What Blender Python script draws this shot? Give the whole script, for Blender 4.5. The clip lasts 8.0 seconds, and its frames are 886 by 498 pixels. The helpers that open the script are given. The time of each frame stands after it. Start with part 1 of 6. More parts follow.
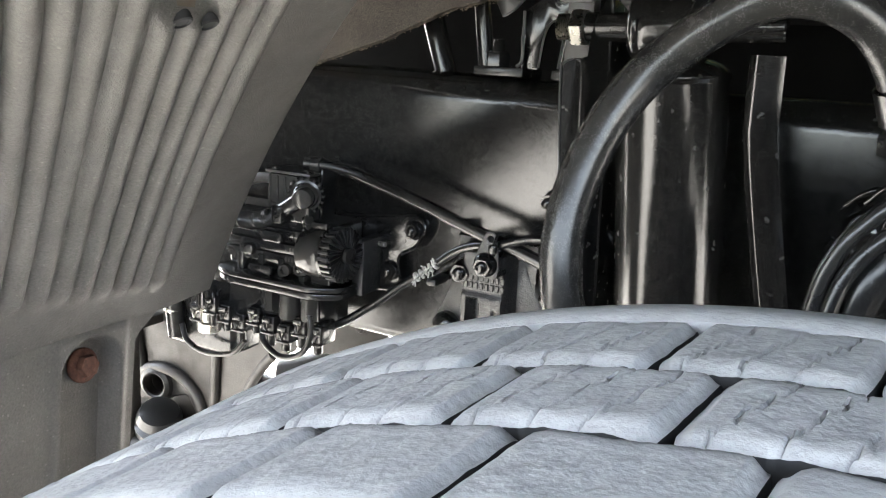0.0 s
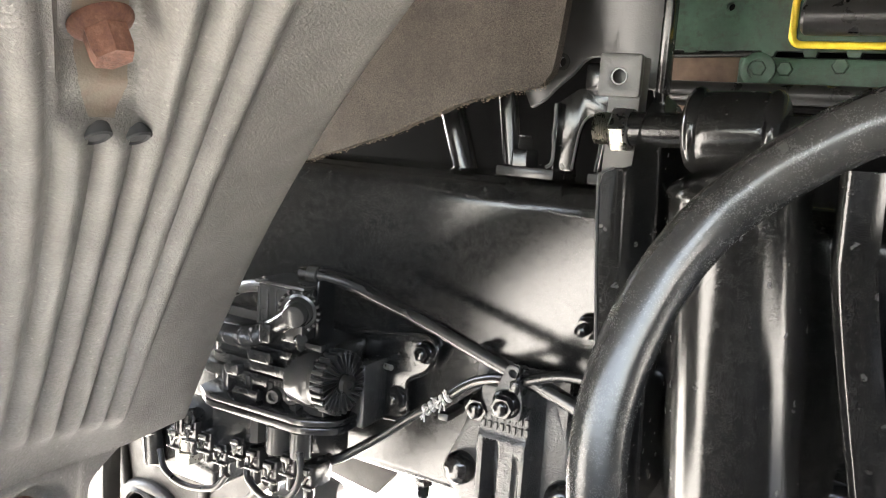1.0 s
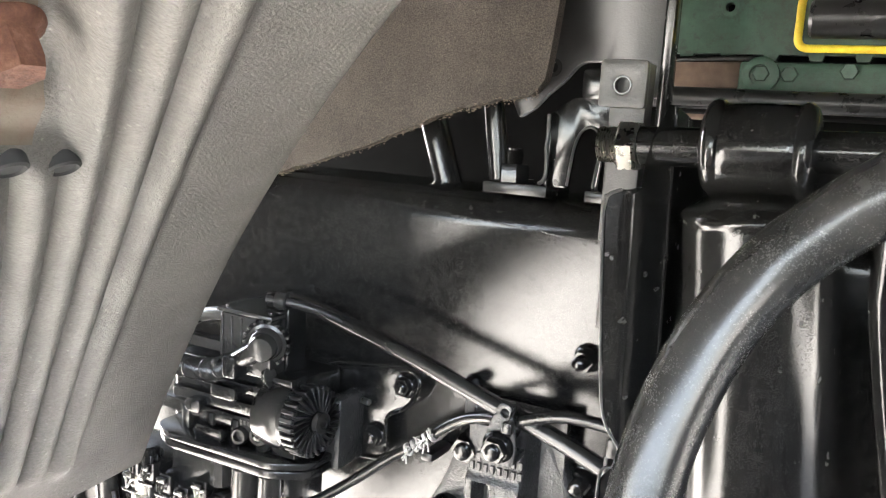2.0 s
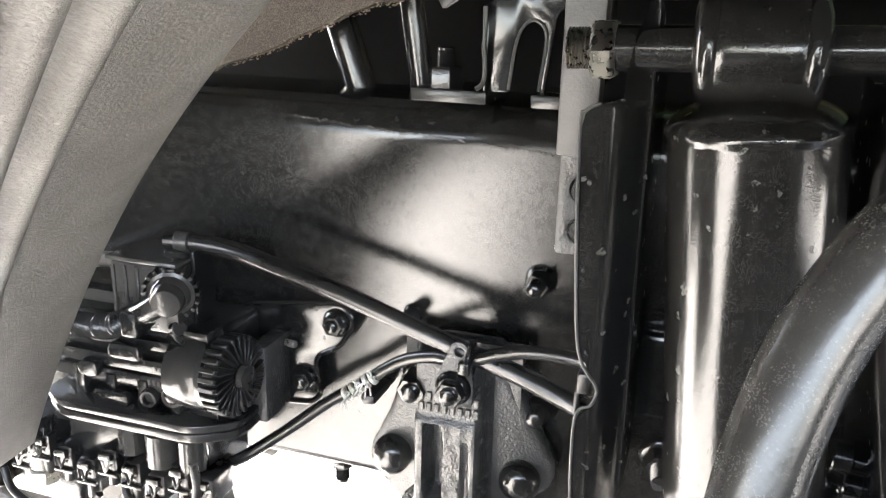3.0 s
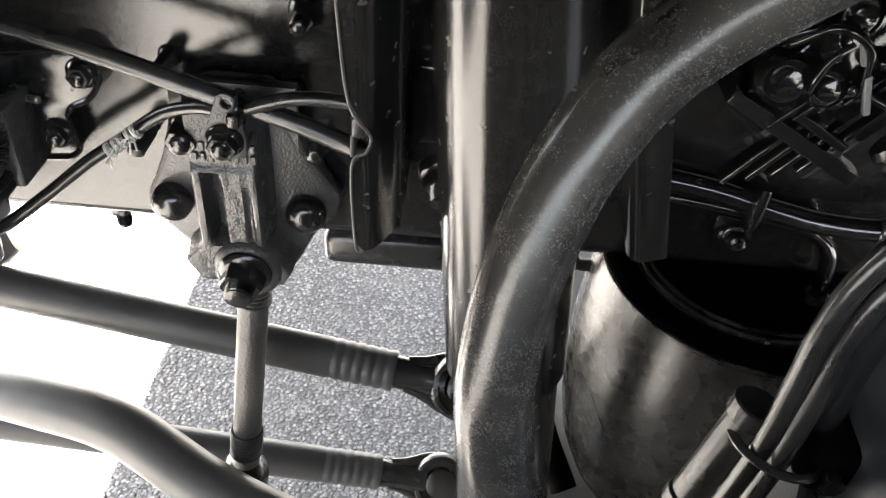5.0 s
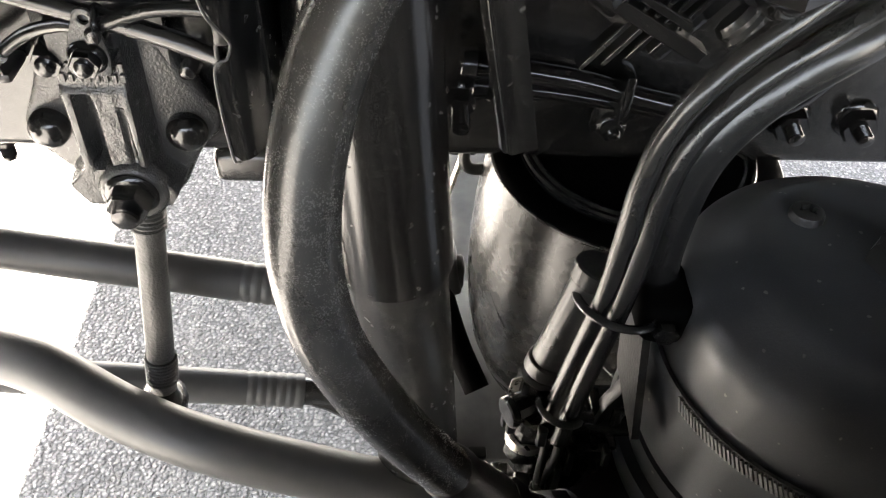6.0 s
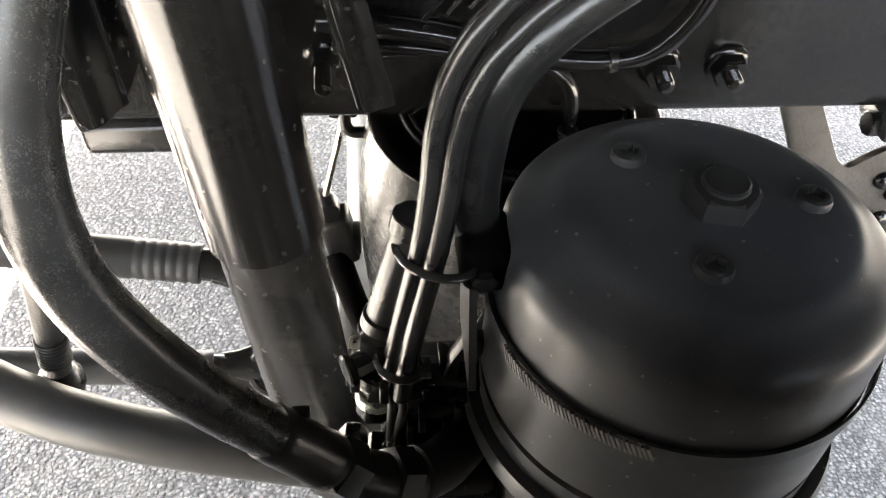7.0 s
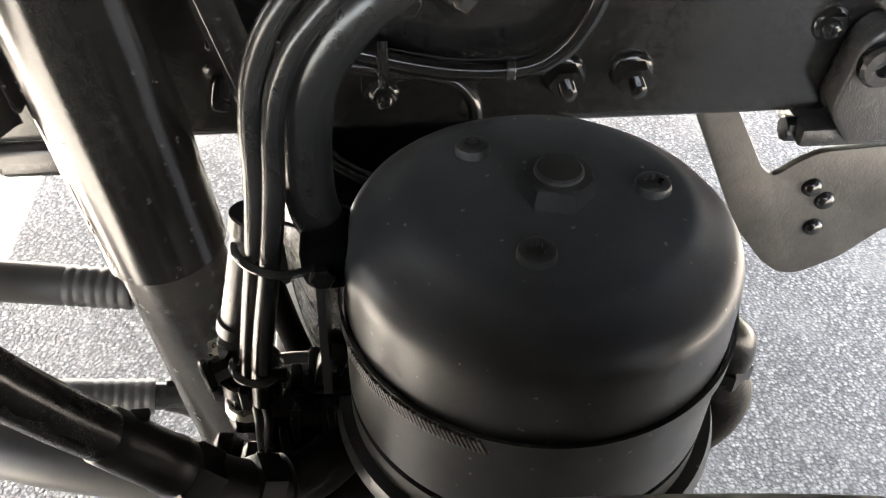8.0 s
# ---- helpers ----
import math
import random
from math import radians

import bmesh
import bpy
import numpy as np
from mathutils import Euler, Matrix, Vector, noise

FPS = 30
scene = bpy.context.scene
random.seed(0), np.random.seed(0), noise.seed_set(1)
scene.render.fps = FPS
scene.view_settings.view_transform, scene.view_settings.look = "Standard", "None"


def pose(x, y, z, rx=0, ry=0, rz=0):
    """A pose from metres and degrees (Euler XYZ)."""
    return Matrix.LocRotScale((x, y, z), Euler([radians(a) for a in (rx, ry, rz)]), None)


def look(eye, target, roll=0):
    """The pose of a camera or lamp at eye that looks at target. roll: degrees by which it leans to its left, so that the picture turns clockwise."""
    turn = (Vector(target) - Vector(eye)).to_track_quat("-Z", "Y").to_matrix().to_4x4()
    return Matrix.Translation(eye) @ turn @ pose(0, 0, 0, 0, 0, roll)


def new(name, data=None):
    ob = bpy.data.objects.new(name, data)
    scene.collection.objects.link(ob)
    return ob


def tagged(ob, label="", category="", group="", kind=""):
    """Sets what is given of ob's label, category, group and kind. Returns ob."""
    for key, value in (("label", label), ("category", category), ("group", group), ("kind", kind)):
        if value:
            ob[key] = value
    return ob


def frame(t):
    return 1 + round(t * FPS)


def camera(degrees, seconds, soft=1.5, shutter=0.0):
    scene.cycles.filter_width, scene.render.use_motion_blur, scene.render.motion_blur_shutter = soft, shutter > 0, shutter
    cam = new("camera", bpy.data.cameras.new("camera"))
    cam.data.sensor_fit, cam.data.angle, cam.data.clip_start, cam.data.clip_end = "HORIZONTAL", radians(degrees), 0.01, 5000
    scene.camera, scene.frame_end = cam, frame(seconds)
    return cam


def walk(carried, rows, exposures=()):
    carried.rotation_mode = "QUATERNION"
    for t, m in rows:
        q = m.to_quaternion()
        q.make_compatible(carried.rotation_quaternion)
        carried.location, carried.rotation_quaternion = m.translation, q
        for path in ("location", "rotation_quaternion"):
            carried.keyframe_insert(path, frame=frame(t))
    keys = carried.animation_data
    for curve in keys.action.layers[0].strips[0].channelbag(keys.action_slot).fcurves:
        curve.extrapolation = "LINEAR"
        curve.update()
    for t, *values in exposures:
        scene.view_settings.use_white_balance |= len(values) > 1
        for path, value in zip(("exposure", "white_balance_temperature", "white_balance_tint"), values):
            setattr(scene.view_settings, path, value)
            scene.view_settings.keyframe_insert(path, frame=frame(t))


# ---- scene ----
cam = camera(56.16, 8.0, 1.1)
PATH = [
    (0, (0.2763, -0.7778, 0.9908), (-0.6087, 0.9554, 0.5295), 3.43),
    (0.5, (0.2486, -0.6979, 0.9992), (-0.6923, 1.0235, 0.6104), 3.53),
    (1, (0.2277, -0.6489, 1.018), (-0.7582, 1.0622, 0.7017), 3.79),
    (1.2, (0.2241, -0.6376, 1.0231), (-0.7729, 1.0724, 0.7373), 3.92),
    (2.3, (0.1555, -0.5826, 1.03), (-0.6815, 1.1976, 0.6688), 3.25),
    (2.5, (0.1331, -0.5741, 1.0396), (-0.6257, 1.2255, 0.6086), 2.8),
    (3, (0.1061, -0.5386, 1.0429), (-0.4919, 1.275, 0.4484), 1.52),
    (3.5, (0.0945, -0.5266, 1.0502), (-0.3491, 1.2537, 0.2541), 0.84),
    (4, (0.0963, -0.5142, 1.0578), (-0.1827, 1.2011, 0.068), 1.68),
    (4.5, (0.1003, -0.4971, 1.0799), (-0.0348, 1.1204, -0.0886), 2.79),
    (5, (0.1093, -0.4992, 1.086), (0.083, 1.028, -0.205), 4.35),
    (5.2, (0.1174, -0.5026, 1.0813), (0.1176, 1.001, -0.2374), 4.62),
    (6.3, (0.1756, -0.5291, 1.0768), (0.3093, 0.8805, -0.3358), 3.62),
    (6.5, (0.19, -0.5279, 1.0731), (0.34, 0.8697, -0.3497), 3.78),
    (7, (0.229, -0.5305, 1.0685), (0.4019, 0.8541, -0.3643), 3.22),
    (7.5, (0.2637, -0.5388, 1.0623), (0.451, 0.8586, -0.3562), 2.63),
    (8, (0.3081, -0.5491, 1.0531), (0.4552, 0.9049, -0.3122), 0.86),
]
EXPOSURE = [(0.0, 6.55, 6750, 9), (0.5, 7.3, 6950, 10), (1.0, 7.35, 6950, 11), (2.5, 7.45, 6750, 11), (3.0, 7.4, 6800, 12), (3.5, 7.15, 6800, 12), (4.0, 6.8, 6850, 12), (4.5, 6.5, 6950, 12), (5.0, 6.5, 7050, 12), (6.5, 6.95, 7350, 12), (7.0, 7.0, 7400, 12), (8.0, 7.0, 7550, 12)]
walk(cam, [(t, look(eye, target, roll)) for t, eye, target, roll in PATH], EXPOSURE)

# ---- light: high sun from the front of the truck, clear sky ----
SUN_EL, SUN_AZ = 55.0, (-0.80, 0.60)
world = bpy.data.worlds.new("sky")
scene.world = world
world.use_nodes = True
wn = world.node_tree.nodes
sky = wn.new("ShaderNodeTexSky")
sky.sky_type = "NISHITA"
sky.sun_disc = False
sky.air_density, sky.dust_density, sky.ozone_density = 1.0, 2.0, 1.0
sky.sun_elevation = radians(SUN_EL)
sky.sun_rotation = math.atan2(SUN_AZ[0], SUN_AZ[1])
haze = wn.new("ShaderNodeHueSaturation")
haze.inputs["Saturation"].default_value = 0.55
world.node_tree.links.new(sky.outputs[0], haze.inputs["Color"])
world.node_tree.links.new(haze.outputs[0], wn["Background"].inputs[0])
wn["Background"].inputs[1].default_value = 0.028
sun = new("sun", bpy.data.lights.new("sun", "SUN"))
sun.data.energy, sun.data.angle, sun.data.color = 5.0, radians(0.6), (1.0, 0.965, 0.92)
sun.matrix_world = look((SUN_AZ[0] * 9, SUN_AZ[1] * 9, 9 * math.tan(radians(SUN_EL))), (0, 0, 0))


# ---- materials ----
def material(name, base, rough=0.5, metal=0.0, spec=0.5):
    m = bpy.data.materials.new(name)
    m.use_nodes = True
    b = m.node_tree.nodes["Principled BSDF"]
    b.inputs["Base Color"].default_value = (*base, 1)
    b.inputs["Roughness"].default_value = rough
    b.inputs["Metallic"].default_value = metal
    b.inputs["Specular IOR Level"].default_value = spec
    return m


def node(m, kind, **inputs):
    n = m.node_tree.nodes.new(kind)
    for k, v in inputs.items():
        n.inputs[k.replace("_", " ")].default_value = v
    return n


def link(m, a, b):
    m.node_tree.links.new(a, b)


def coords(m):
    return m.node_tree.nodes.new("ShaderNodeTexCoord").outputs["Object"]


def noise_of(m, scale, detail=4.0, rough=0.55, co=None):
    n = node(m, "ShaderNodeTexNoise", Scale=scale, Detail=detail, Roughness=rough)
    link(m, co or coords(m), n.inputs["Vector"])
    return n.outputs["Fac"]


def ramp(m, fac, stops):
    r = m.node_tree.nodes.new("ShaderNodeValToRGB")
    link(m, fac, r.inputs["Fac"])
    e = r.color_ramp.elements
    while len(e) < len(stops):
        e.new(0.5)
    for el, (pos, col) in zip(e, stops):
        el.position = pos
        el.color = (*col, 1) if len(col) == 3 else col
    return r.outputs["Color"]


def grey(v):
    return (v, v, v)


def mix_color(m, fac, a, b, mode="MIX"):
    n = m.node_tree.nodes.new("ShaderNodeMix")
    n.data_type, n.blend_type = "RGBA", mode
    for sock, v in ((n.inputs["Factor"], fac), (n.inputs["A"], a), (n.inputs["B"], b)):
        if hasattr(v, "links"):
            link(m, v, sock)
        else:
            sock.default_value = v if isinstance(v, (int, float)) else (*v, 1)
    return n.outputs["Result"]


def set_bump(m, height, strength=0.3, distance=0.001, under=None):
    n = node(m, "ShaderNodeBump", Strength=strength, Distance=distance)
    link(m, height, n.inputs["Height"])
    if under is not None:
        link(m, under, n.inputs["Normal"])
    link(m, n.outputs["Normal"], m.node_tree.nodes["Principled BSDF"].inputs["Normal"])
    return n.outputs["Normal"]


def bsdf(m):
    return m.node_tree.nodes["Principled BSDF"]


def spots_of(m, scale, size, warp=0.35):
    """Round dried drops, scattered: 1 inside a drop."""
    v = node(m, "ShaderNodeTexVoronoi", Scale=scale)
    n = node(m, "ShaderNodeTexNoise", Scale=scale * 1.7, Detail=2.0)
    add = m.node_tree.nodes.new("ShaderNodeVectorMath")
    add.operation = "MULTIPLY_ADD"
    co = coords(m)
    link(m, co, n.inputs["Vector"])
    link(m, n.outputs["Color"], add.inputs[0])
    add.inputs[1].default_value = (warp / scale,) * 3
    link(m, co, add.inputs[2])
    link(m, add.outputs[0], v.inputs["Vector"])
    pick = ramp(m, v.outputs["Color"], [(0.0, grey(0)), (0.62, grey(0)), (0.66, grey(1)), (1.0, grey(1))])
    disc = ramp(m, v.outputs["Distance"], [(0.0, grey(1)), (size, grey(1)), (size + 0.05, grey(0)), (1.0, grey(0))])
    return mix_color(m, 1.0, pick, disc, "MULTIPLY")


def painted_black(name, base=0.012, rough=0.34, orange=0.22, scale=420.0, dust=0.02, drops=0.0, wave=0.03, speck=0.0):
    """Black coat: grime in patches, orange peel, dried drops and, with speck, fine pale dust."""
    m = material(name, grey(base), rough)
    grime = ramp(m, noise_of(m, 16.0, 3.0, 0.6), [(0.35, grey(0)), (0.75, grey(1))])
    col = mix_color(m, grime, grey(base), (base + dust * 1.6, base + dust * 1.5, base + dust * 1.35))
    rgh = ramp(m, noise_of(m, 60.0, 5.0), [(0.3, grey(rough * 0.9)), (0.75, grey(min(1.0, rough * 1.12)))])
    if speck:
        k = ramp(m, noise_of(m, 1500.0, 2.0, 0.6), [(0.50, grey(0)), (0.74, grey(speck))])
        film = ramp(m, noise_of(m, 130.0, 6.0, 0.72), [(0.40, grey(0.15)), (0.66, grey(1))])
        k = mix_color(m, 1.0, k, film, "MULTIPLY")
        col = mix_color(m, k, col, (0.16, 0.155, 0.145))
        rgh = mix_color(m, k, rgh, grey(0.6))
    if drops:
        d = spots_of(m, 105.0, 0.17, 0.8)
        rim = noise_of(m, 500.0, 2.0)
        d = mix_color(m, 1.0, d, ramp(m, rim, [(0.38, grey(0.1)), (0.55, grey(1))]), "MULTIPLY")
        col = mix_color(m, d, col, (0.055 * drops + 0.004, 0.054 * drops + 0.004, 0.051 * drops + 0.004))
        rgh = mix_color(m, d, rgh, grey(min(0.8, rough + 0.35 * drops)))
    link(m, col, bsdf(m).inputs["Base Color"])
    link(m, rgh, bsdf(m).inputs["Roughness"])
    first = set_bump(m, noise_of(m, scale, 1.5, 0.55), orange, 0.0012)
    set_bump(m, noise_of(m, 60.0, 3.0), wave, 0.002, first)
    return m


RAIL = painted_black("rail_paint", 0.005, 0.11, 0.075, 1050.0, 0.006, 0.45, wave=0.010, speck=0.30)
GLOSS = painted_black("gloss_black_paint", 0.005, 0.13, 0.060, 1000.0, 0.005, 0.85, wave=0.008, speck=0.20)
CAST = painted_black("painted_casting", 0.034, 0.24, 0.50, 560.0, 0.018, wave=0.02, speck=0.28)
SATIN = painted_black("satin_black_steel", 0.012, 0.25, 0.09, 620.0, 0.010, speck=0.10)
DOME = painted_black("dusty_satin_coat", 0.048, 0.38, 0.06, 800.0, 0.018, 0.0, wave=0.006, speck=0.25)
LOWER_TUBE = painted_black("worn_tube_paint", 0.012, 0.20, 0.10, 800.0, 0.016, 0.7, wave=0.02, speck=0.30)
POST = painted_black("dusty_post_paint", 0.030, 0.40, 0.20, 600.0, 0.030, wave=0.03, speck=0.35)
CAP_PAINT = painted_black("blue_black_cap_paint", 0.017, 0.36, 0.06, 700.0, 0.012, wave=0.01, speck=0.12)
BAND_STEEL = painted_black("worn_band_steel", 0.14, 0.36, 0.10, 700.0, 0.03, speck=0.2)
BELLOWS = painted_black("bellows_rubber", 0.009, 0.27, 0.12, 700.0, 0.012, wave=0.03, speck=0.12)
LINK_PAINT = painted_black("dusty_link_paint", 0.014, 0.42, 0.55, 420.0, 0.035, speck=0.35)
AXLE_PAINT = painted_black("dusty_axle_paint", 0.075, 0.5, 0.15, 500.0, 0.06)
NYLON = painted_black("dusty_nylon_line", 0.010, 0.24, 0.07, 520.0, 0.010, speck=0.05)
MATT = painted_black("matt_black_fitting", 0.010, 0.32, 0.14, 600.0, 0.010, speck=0.06)
PLASTIC = painted_black("black_plastic", 0.012, 0.19, 0.09, 560.0, 0.022, speck=0.25)
WET_GLOSS = painted_black("clean_gloss_paint", 0.005, 0.07, 0.05, 900.0, 0.004, 0.3, wave=0.02, speck=0.10)
HOSE_RUBBER = painted_black("worn_hose_rubber", 0.012, 0.25, 0.07, 420.0, 0.016, wave=0.06, speck=0.25)
BOLT = painted_black("black_bolt", 0.008, 0.15, 0.12, 600.0, 0.004, speck=0.05)
TUBE_PAINT = painted_black("satin_tube_paint", 0.050, 0.42, 0.06, 700.0, 0.012, wave=0.01, speck=0.05)
RUBBER = painted_black("hose_rubber", 0.014, 0.29, 0.06, 420.0, 0.010, wave=0.04, speck=0.03)

for rubber in (RUBBER, HOSE_RUBBER):
    r_in = bsdf(rubber).inputs["Base Color"]
    r_scuff = ramp(rubber, noise_of(rubber, 240.0, 5.0, 0.7), [(0.58, grey(0)), (0.72, grey(0.6))])
    link(rubber, mix_color(rubber, r_scuff, r_in.links[0].from_socket, (0.060, 0.058, 0.055)), r_in)
bsdf(TUBE_PAINT).inputs["Specular IOR Level"].default_value = 0.35
bsdf(RAIL).inputs["Specular IOR Level"].default_value = 0.55
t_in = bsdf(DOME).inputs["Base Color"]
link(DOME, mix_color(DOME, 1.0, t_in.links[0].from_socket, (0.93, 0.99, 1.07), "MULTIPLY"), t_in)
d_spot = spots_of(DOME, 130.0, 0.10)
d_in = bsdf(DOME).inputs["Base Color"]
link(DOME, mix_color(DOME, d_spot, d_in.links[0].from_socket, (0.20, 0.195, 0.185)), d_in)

ZINC = material("zinc_plated_steel", (0.55, 0.53, 0.48), 0.32, 1.0)
link(ZINC, ramp(ZINC, noise_of(ZINC, 300.0), [(0.3, grey(0.22)), (0.8, grey(0.5))]), bsdf(ZINC).inputs["Roughness"])
DULL_ZINC = material("dull_zinc_plate", (0.27, 0.26, 0.235), 0.28, 1.0)
link(DULL_ZINC, ramp(DULL_ZINC, noise_of(DULL_ZINC, 300.0), [(0.3, grey(0.2)), (0.8, grey(0.45))]), bsdf(DULL_ZINC).inputs["Roughness"])
RUST = material("rusty_steel", (0.2, 0.08, 0.04), 0.85)
link(RUST, ramp(RUST, noise_of(RUST, 160.0, 6.0, 0.7), [(0.25, (0.05, 0.02, 0.014)), (0.55, (0.13, 0.055, 0.034)), (0.8, (0.22, 0.125, 0.085))]), bsdf(RUST).inputs["Base Color"])
set_bump(RUST, noise_of(RUST, 400.0), 0.6, 0.001)

FENDER = material("grey_moulded_plastic", (0.2, 0.19, 0.175), 0.55)
f_mott = ramp(FENDER, noise_of(FENDER, 9.0, 7.0, 0.65), [(0.3, (0.104, 0.097, 0.086)), (0.7, (0.160, 0.149, 0.133))])
f_fine = ramp(FENDER, noise_of(FENDER, 480.0, 4.0, 0.7), [(0.3, grey(0.68)), (0.7, grey(1.08))])
f_col = mix_color(FENDER, 1.0, f_mott, f_fine, "MULTIPLY")
f_speck = spots_of(FENDER, 210.0, 0.15)
f_col = mix_color(FENDER, f_speck, f_col, (0.19, 0.18, 0.16))
link(FENDER, f_col, bsdf(FENDER).inputs["Base Color"])
link(FENDER, ramp(FENDER, noise_of(FENDER, 40.0), [(0.3, grey(0.42)), (0.7, grey(0.6))]), bsdf(FENDER).inputs["Roughness"])
f_b = set_bump(FENDER, noise_of(FENDER, 520.0, 3.0, 0.7), 0.65, 0.0014)
set_bump(FENDER, noise_of(FENDER, 35.0, 4.0), 0.1, 0.003, f_b)
STAIN = material("rust_stained_plastic", (0.3, 0.24, 0.17), 0.7)
link(STAIN, ramp(STAIN, noise_of(STAIN, 60.0, 6.0), [(0.3, (0.150, 0.125, 0.095)), (0.55, (0.135, 0.105, 0.075)), (0.75, (0.12, 0.075, 0.048))]), bsdf(STAIN).inputs["Base Color"])
set_bump(STAIN, noise_of(STAIN, 700.0), 0.3, 0.0006)

TREAD = material("dusty_tread_rubber", (0.2, 0.205, 0.215), 0.9)
t_rand = TREAD.node_tree.nodes.new("ShaderNodeObjectInfo").outputs["Random"]
t_base = ramp(TREAD, noise_of(TREAD, 70.0, 7.0, 0.7), [(0.3, (0.24, 0.24, 0.237)), (0.55, (0.34, 0.34, 0.333)), (0.78, (0.42, 0.42, 0.41))])
link(TREAD, mix_color(TREAD, 0.25, t_base, ramp(TREAD, t_rand, [(0.0, grey(0.30)), (1.0, grey(0.42))])), bsdf(TREAD).inputs["Base Color"])
set_bump(TREAD, noise_of(TREAD, 280.0, 4.0, 0.55), 0.40, 0.0018)
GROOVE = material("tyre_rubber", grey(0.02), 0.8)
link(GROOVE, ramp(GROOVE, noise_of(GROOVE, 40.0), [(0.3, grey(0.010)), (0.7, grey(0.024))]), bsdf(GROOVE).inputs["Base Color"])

FELT = material("brown_felt_insulation", (0.1, 0.085, 0.07), 1.0, spec=0.1)
fe = ramp(FELT, noise_of(FELT, 14.0, 6.0, 0.7), [(0.3, (0.060, 0.051, 0.044)), (0.7, (0.105, 0.090, 0.076))])
ff = ramp(FELT, noise_of(FELT, 900.0, 3.0, 0.8), [(0.35, grey(0.4)), (0.75, grey(1.6))])
link(FELT, mix_color(FELT, 1.0, fe, ff, "MULTIPLY"), bsdf(FELT).inputs["Base Color"])
set_bump(FELT, noise_of(FELT, 600.0, 4.0, 0.8), 0.9, 0.002)
FRAY = material("frayed_felt_edge", (0.42, 0.33, 0.24), 1.0, spec=0.1)
link(FRAY, ramp(FRAY, noise_of(FRAY, 500.0, 3.0), [(0.3, (0.085, 0.068, 0.052)), (0.7, (0.16, 0.13, 0.10))]), bsdf(FRAY).inputs["Base Color"])

GREEN = material("green_engine_paint", (0.045, 0.115, 0.065), 0.5)
g_col = ramp(GREEN, noise_of(GREEN, 30.0, 6.0, 0.7), [(0.3, (0.020, 0.046, 0.029)), (0.55, (0.036, 0.080, 0.051)), (0.75, (0.050, 0.106, 0.069))])
g_dirt = ramp(GREEN, noise_of(GREEN, 140.0, 5.0, 0.7), [(0.5, grey(0)), (0.68, grey(0.7))])
link(GREEN, mix_color(GREEN, g_dirt, g_col, (0.028, 0.030, 0.024)), bsdf(GREEN).inputs["Base Color"])
set_bump(GREEN, noise_of(GREEN, 300.0), 0.2, 0.001)
YELLOW = material("yellow_seal", (0.75, 0.55, 0.02), 0.5)
link(YELLOW, ramp(YELLOW, noise_of(YELLOW, 120.0), [(0.3, (0.7, 0.48, 0.02)), (0.7, (0.85, 0.65, 0.05))]), bsdf(YELLOW).inputs["Base Color"])
COPPER = material("brown_heat_shield", (0.14, 0.09, 0.06), 0.6)
link(COPPER, ramp(COPPER, noise_of(COPPER, 60.0), [(0.3, (0.09, 0.055, 0.04)), (0.7, (0.2, 0.13, 0.09))]), bsdf(COPPER).inputs["Base Color"])
BRONZE = material("grey_brown_primer", (0.16, 0.145, 0.125), 0.5)
link(BRONZE, ramp(BRONZE, noise_of(BRONZE, 25.0, 5.0), [(0.3, (0.022, 0.019, 0.016)), (0.55, (0.036, 0.032, 0.027)), (0.8, (0.060, 0.052, 0.043))]), bsdf(BRONZE).inputs["Base Color"])
z_b = set_bump(BRONZE, noise_of(BRONZE, 380.0, 4.0, 0.65), 0.35, 0.0015)
set_bump(BRONZE, noise_of(BRONZE, 45.0, 3.0), 0.12, 0.004, z_b)
link(BRONZE, ramp(BRONZE, noise_of(BRONZE, 70.0, 5.0), [(0.3, grey(0.34)), (0.7, grey(0.6))]), bsdf(BRONZE).inputs["Roughness"])
BRASS = material("dull_brass", (0.5, 0.4, 0.25), 0.4, 1.0)
# base set near black: the shade under the cab is put into the colour
CAB = material("cab_underside_with_shade", grey(0.02), 0.8, spec=0.15)
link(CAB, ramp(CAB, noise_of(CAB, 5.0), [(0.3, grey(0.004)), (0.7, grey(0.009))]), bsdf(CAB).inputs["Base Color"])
# near black for parts in deep gaps; their shade is put into the base colour
SHADE_BLACK = material("black_with_shade", grey(0.002), 0.7, spec=0.03)
link(SHADE_BLACK, ramp(SHADE_BLACK, noise_of(SHADE_BLACK, 12.0, 5.0), [(0.3, grey(0.001)), (0.7, grey(0.0035))]), bsdf(SHADE_BLACK).inputs["Base Color"])
# dark surface of the added, unseen light blocker
BLOCKER_DARK = material("dark_blocker", grey(0.03), 0.85, spec=0.2)
link(BLOCKER_DARK, ramp(BLOCKER_DARK, noise_of(BLOCKER_DARK, 8.0, 6.0), [(0.3, grey(0.02)), (0.7, grey(0.04))]), bsdf(BLOCKER_DARK).inputs["Base Color"])
set_bump(BLOCKER_DARK, noise_of(BLOCKER_DARK, 90.0, 5.0), 0.4, 0.003)
WHITE_PAINT = material("cab_paint", (0.5, 0.5, 0.5), 0.35)
link(WHITE_PAINT, ramp(WHITE_PAINT, noise_of(WHITE_PAINT, 3.0), [(0.3, grey(0.45)), (0.7, grey(0.55))]), bsdf(WHITE_PAINT).inputs["Base Color"])

ASPHALT = material("asphalt_with_aggregate", grey(0.16), 0.9, spec=0.2)
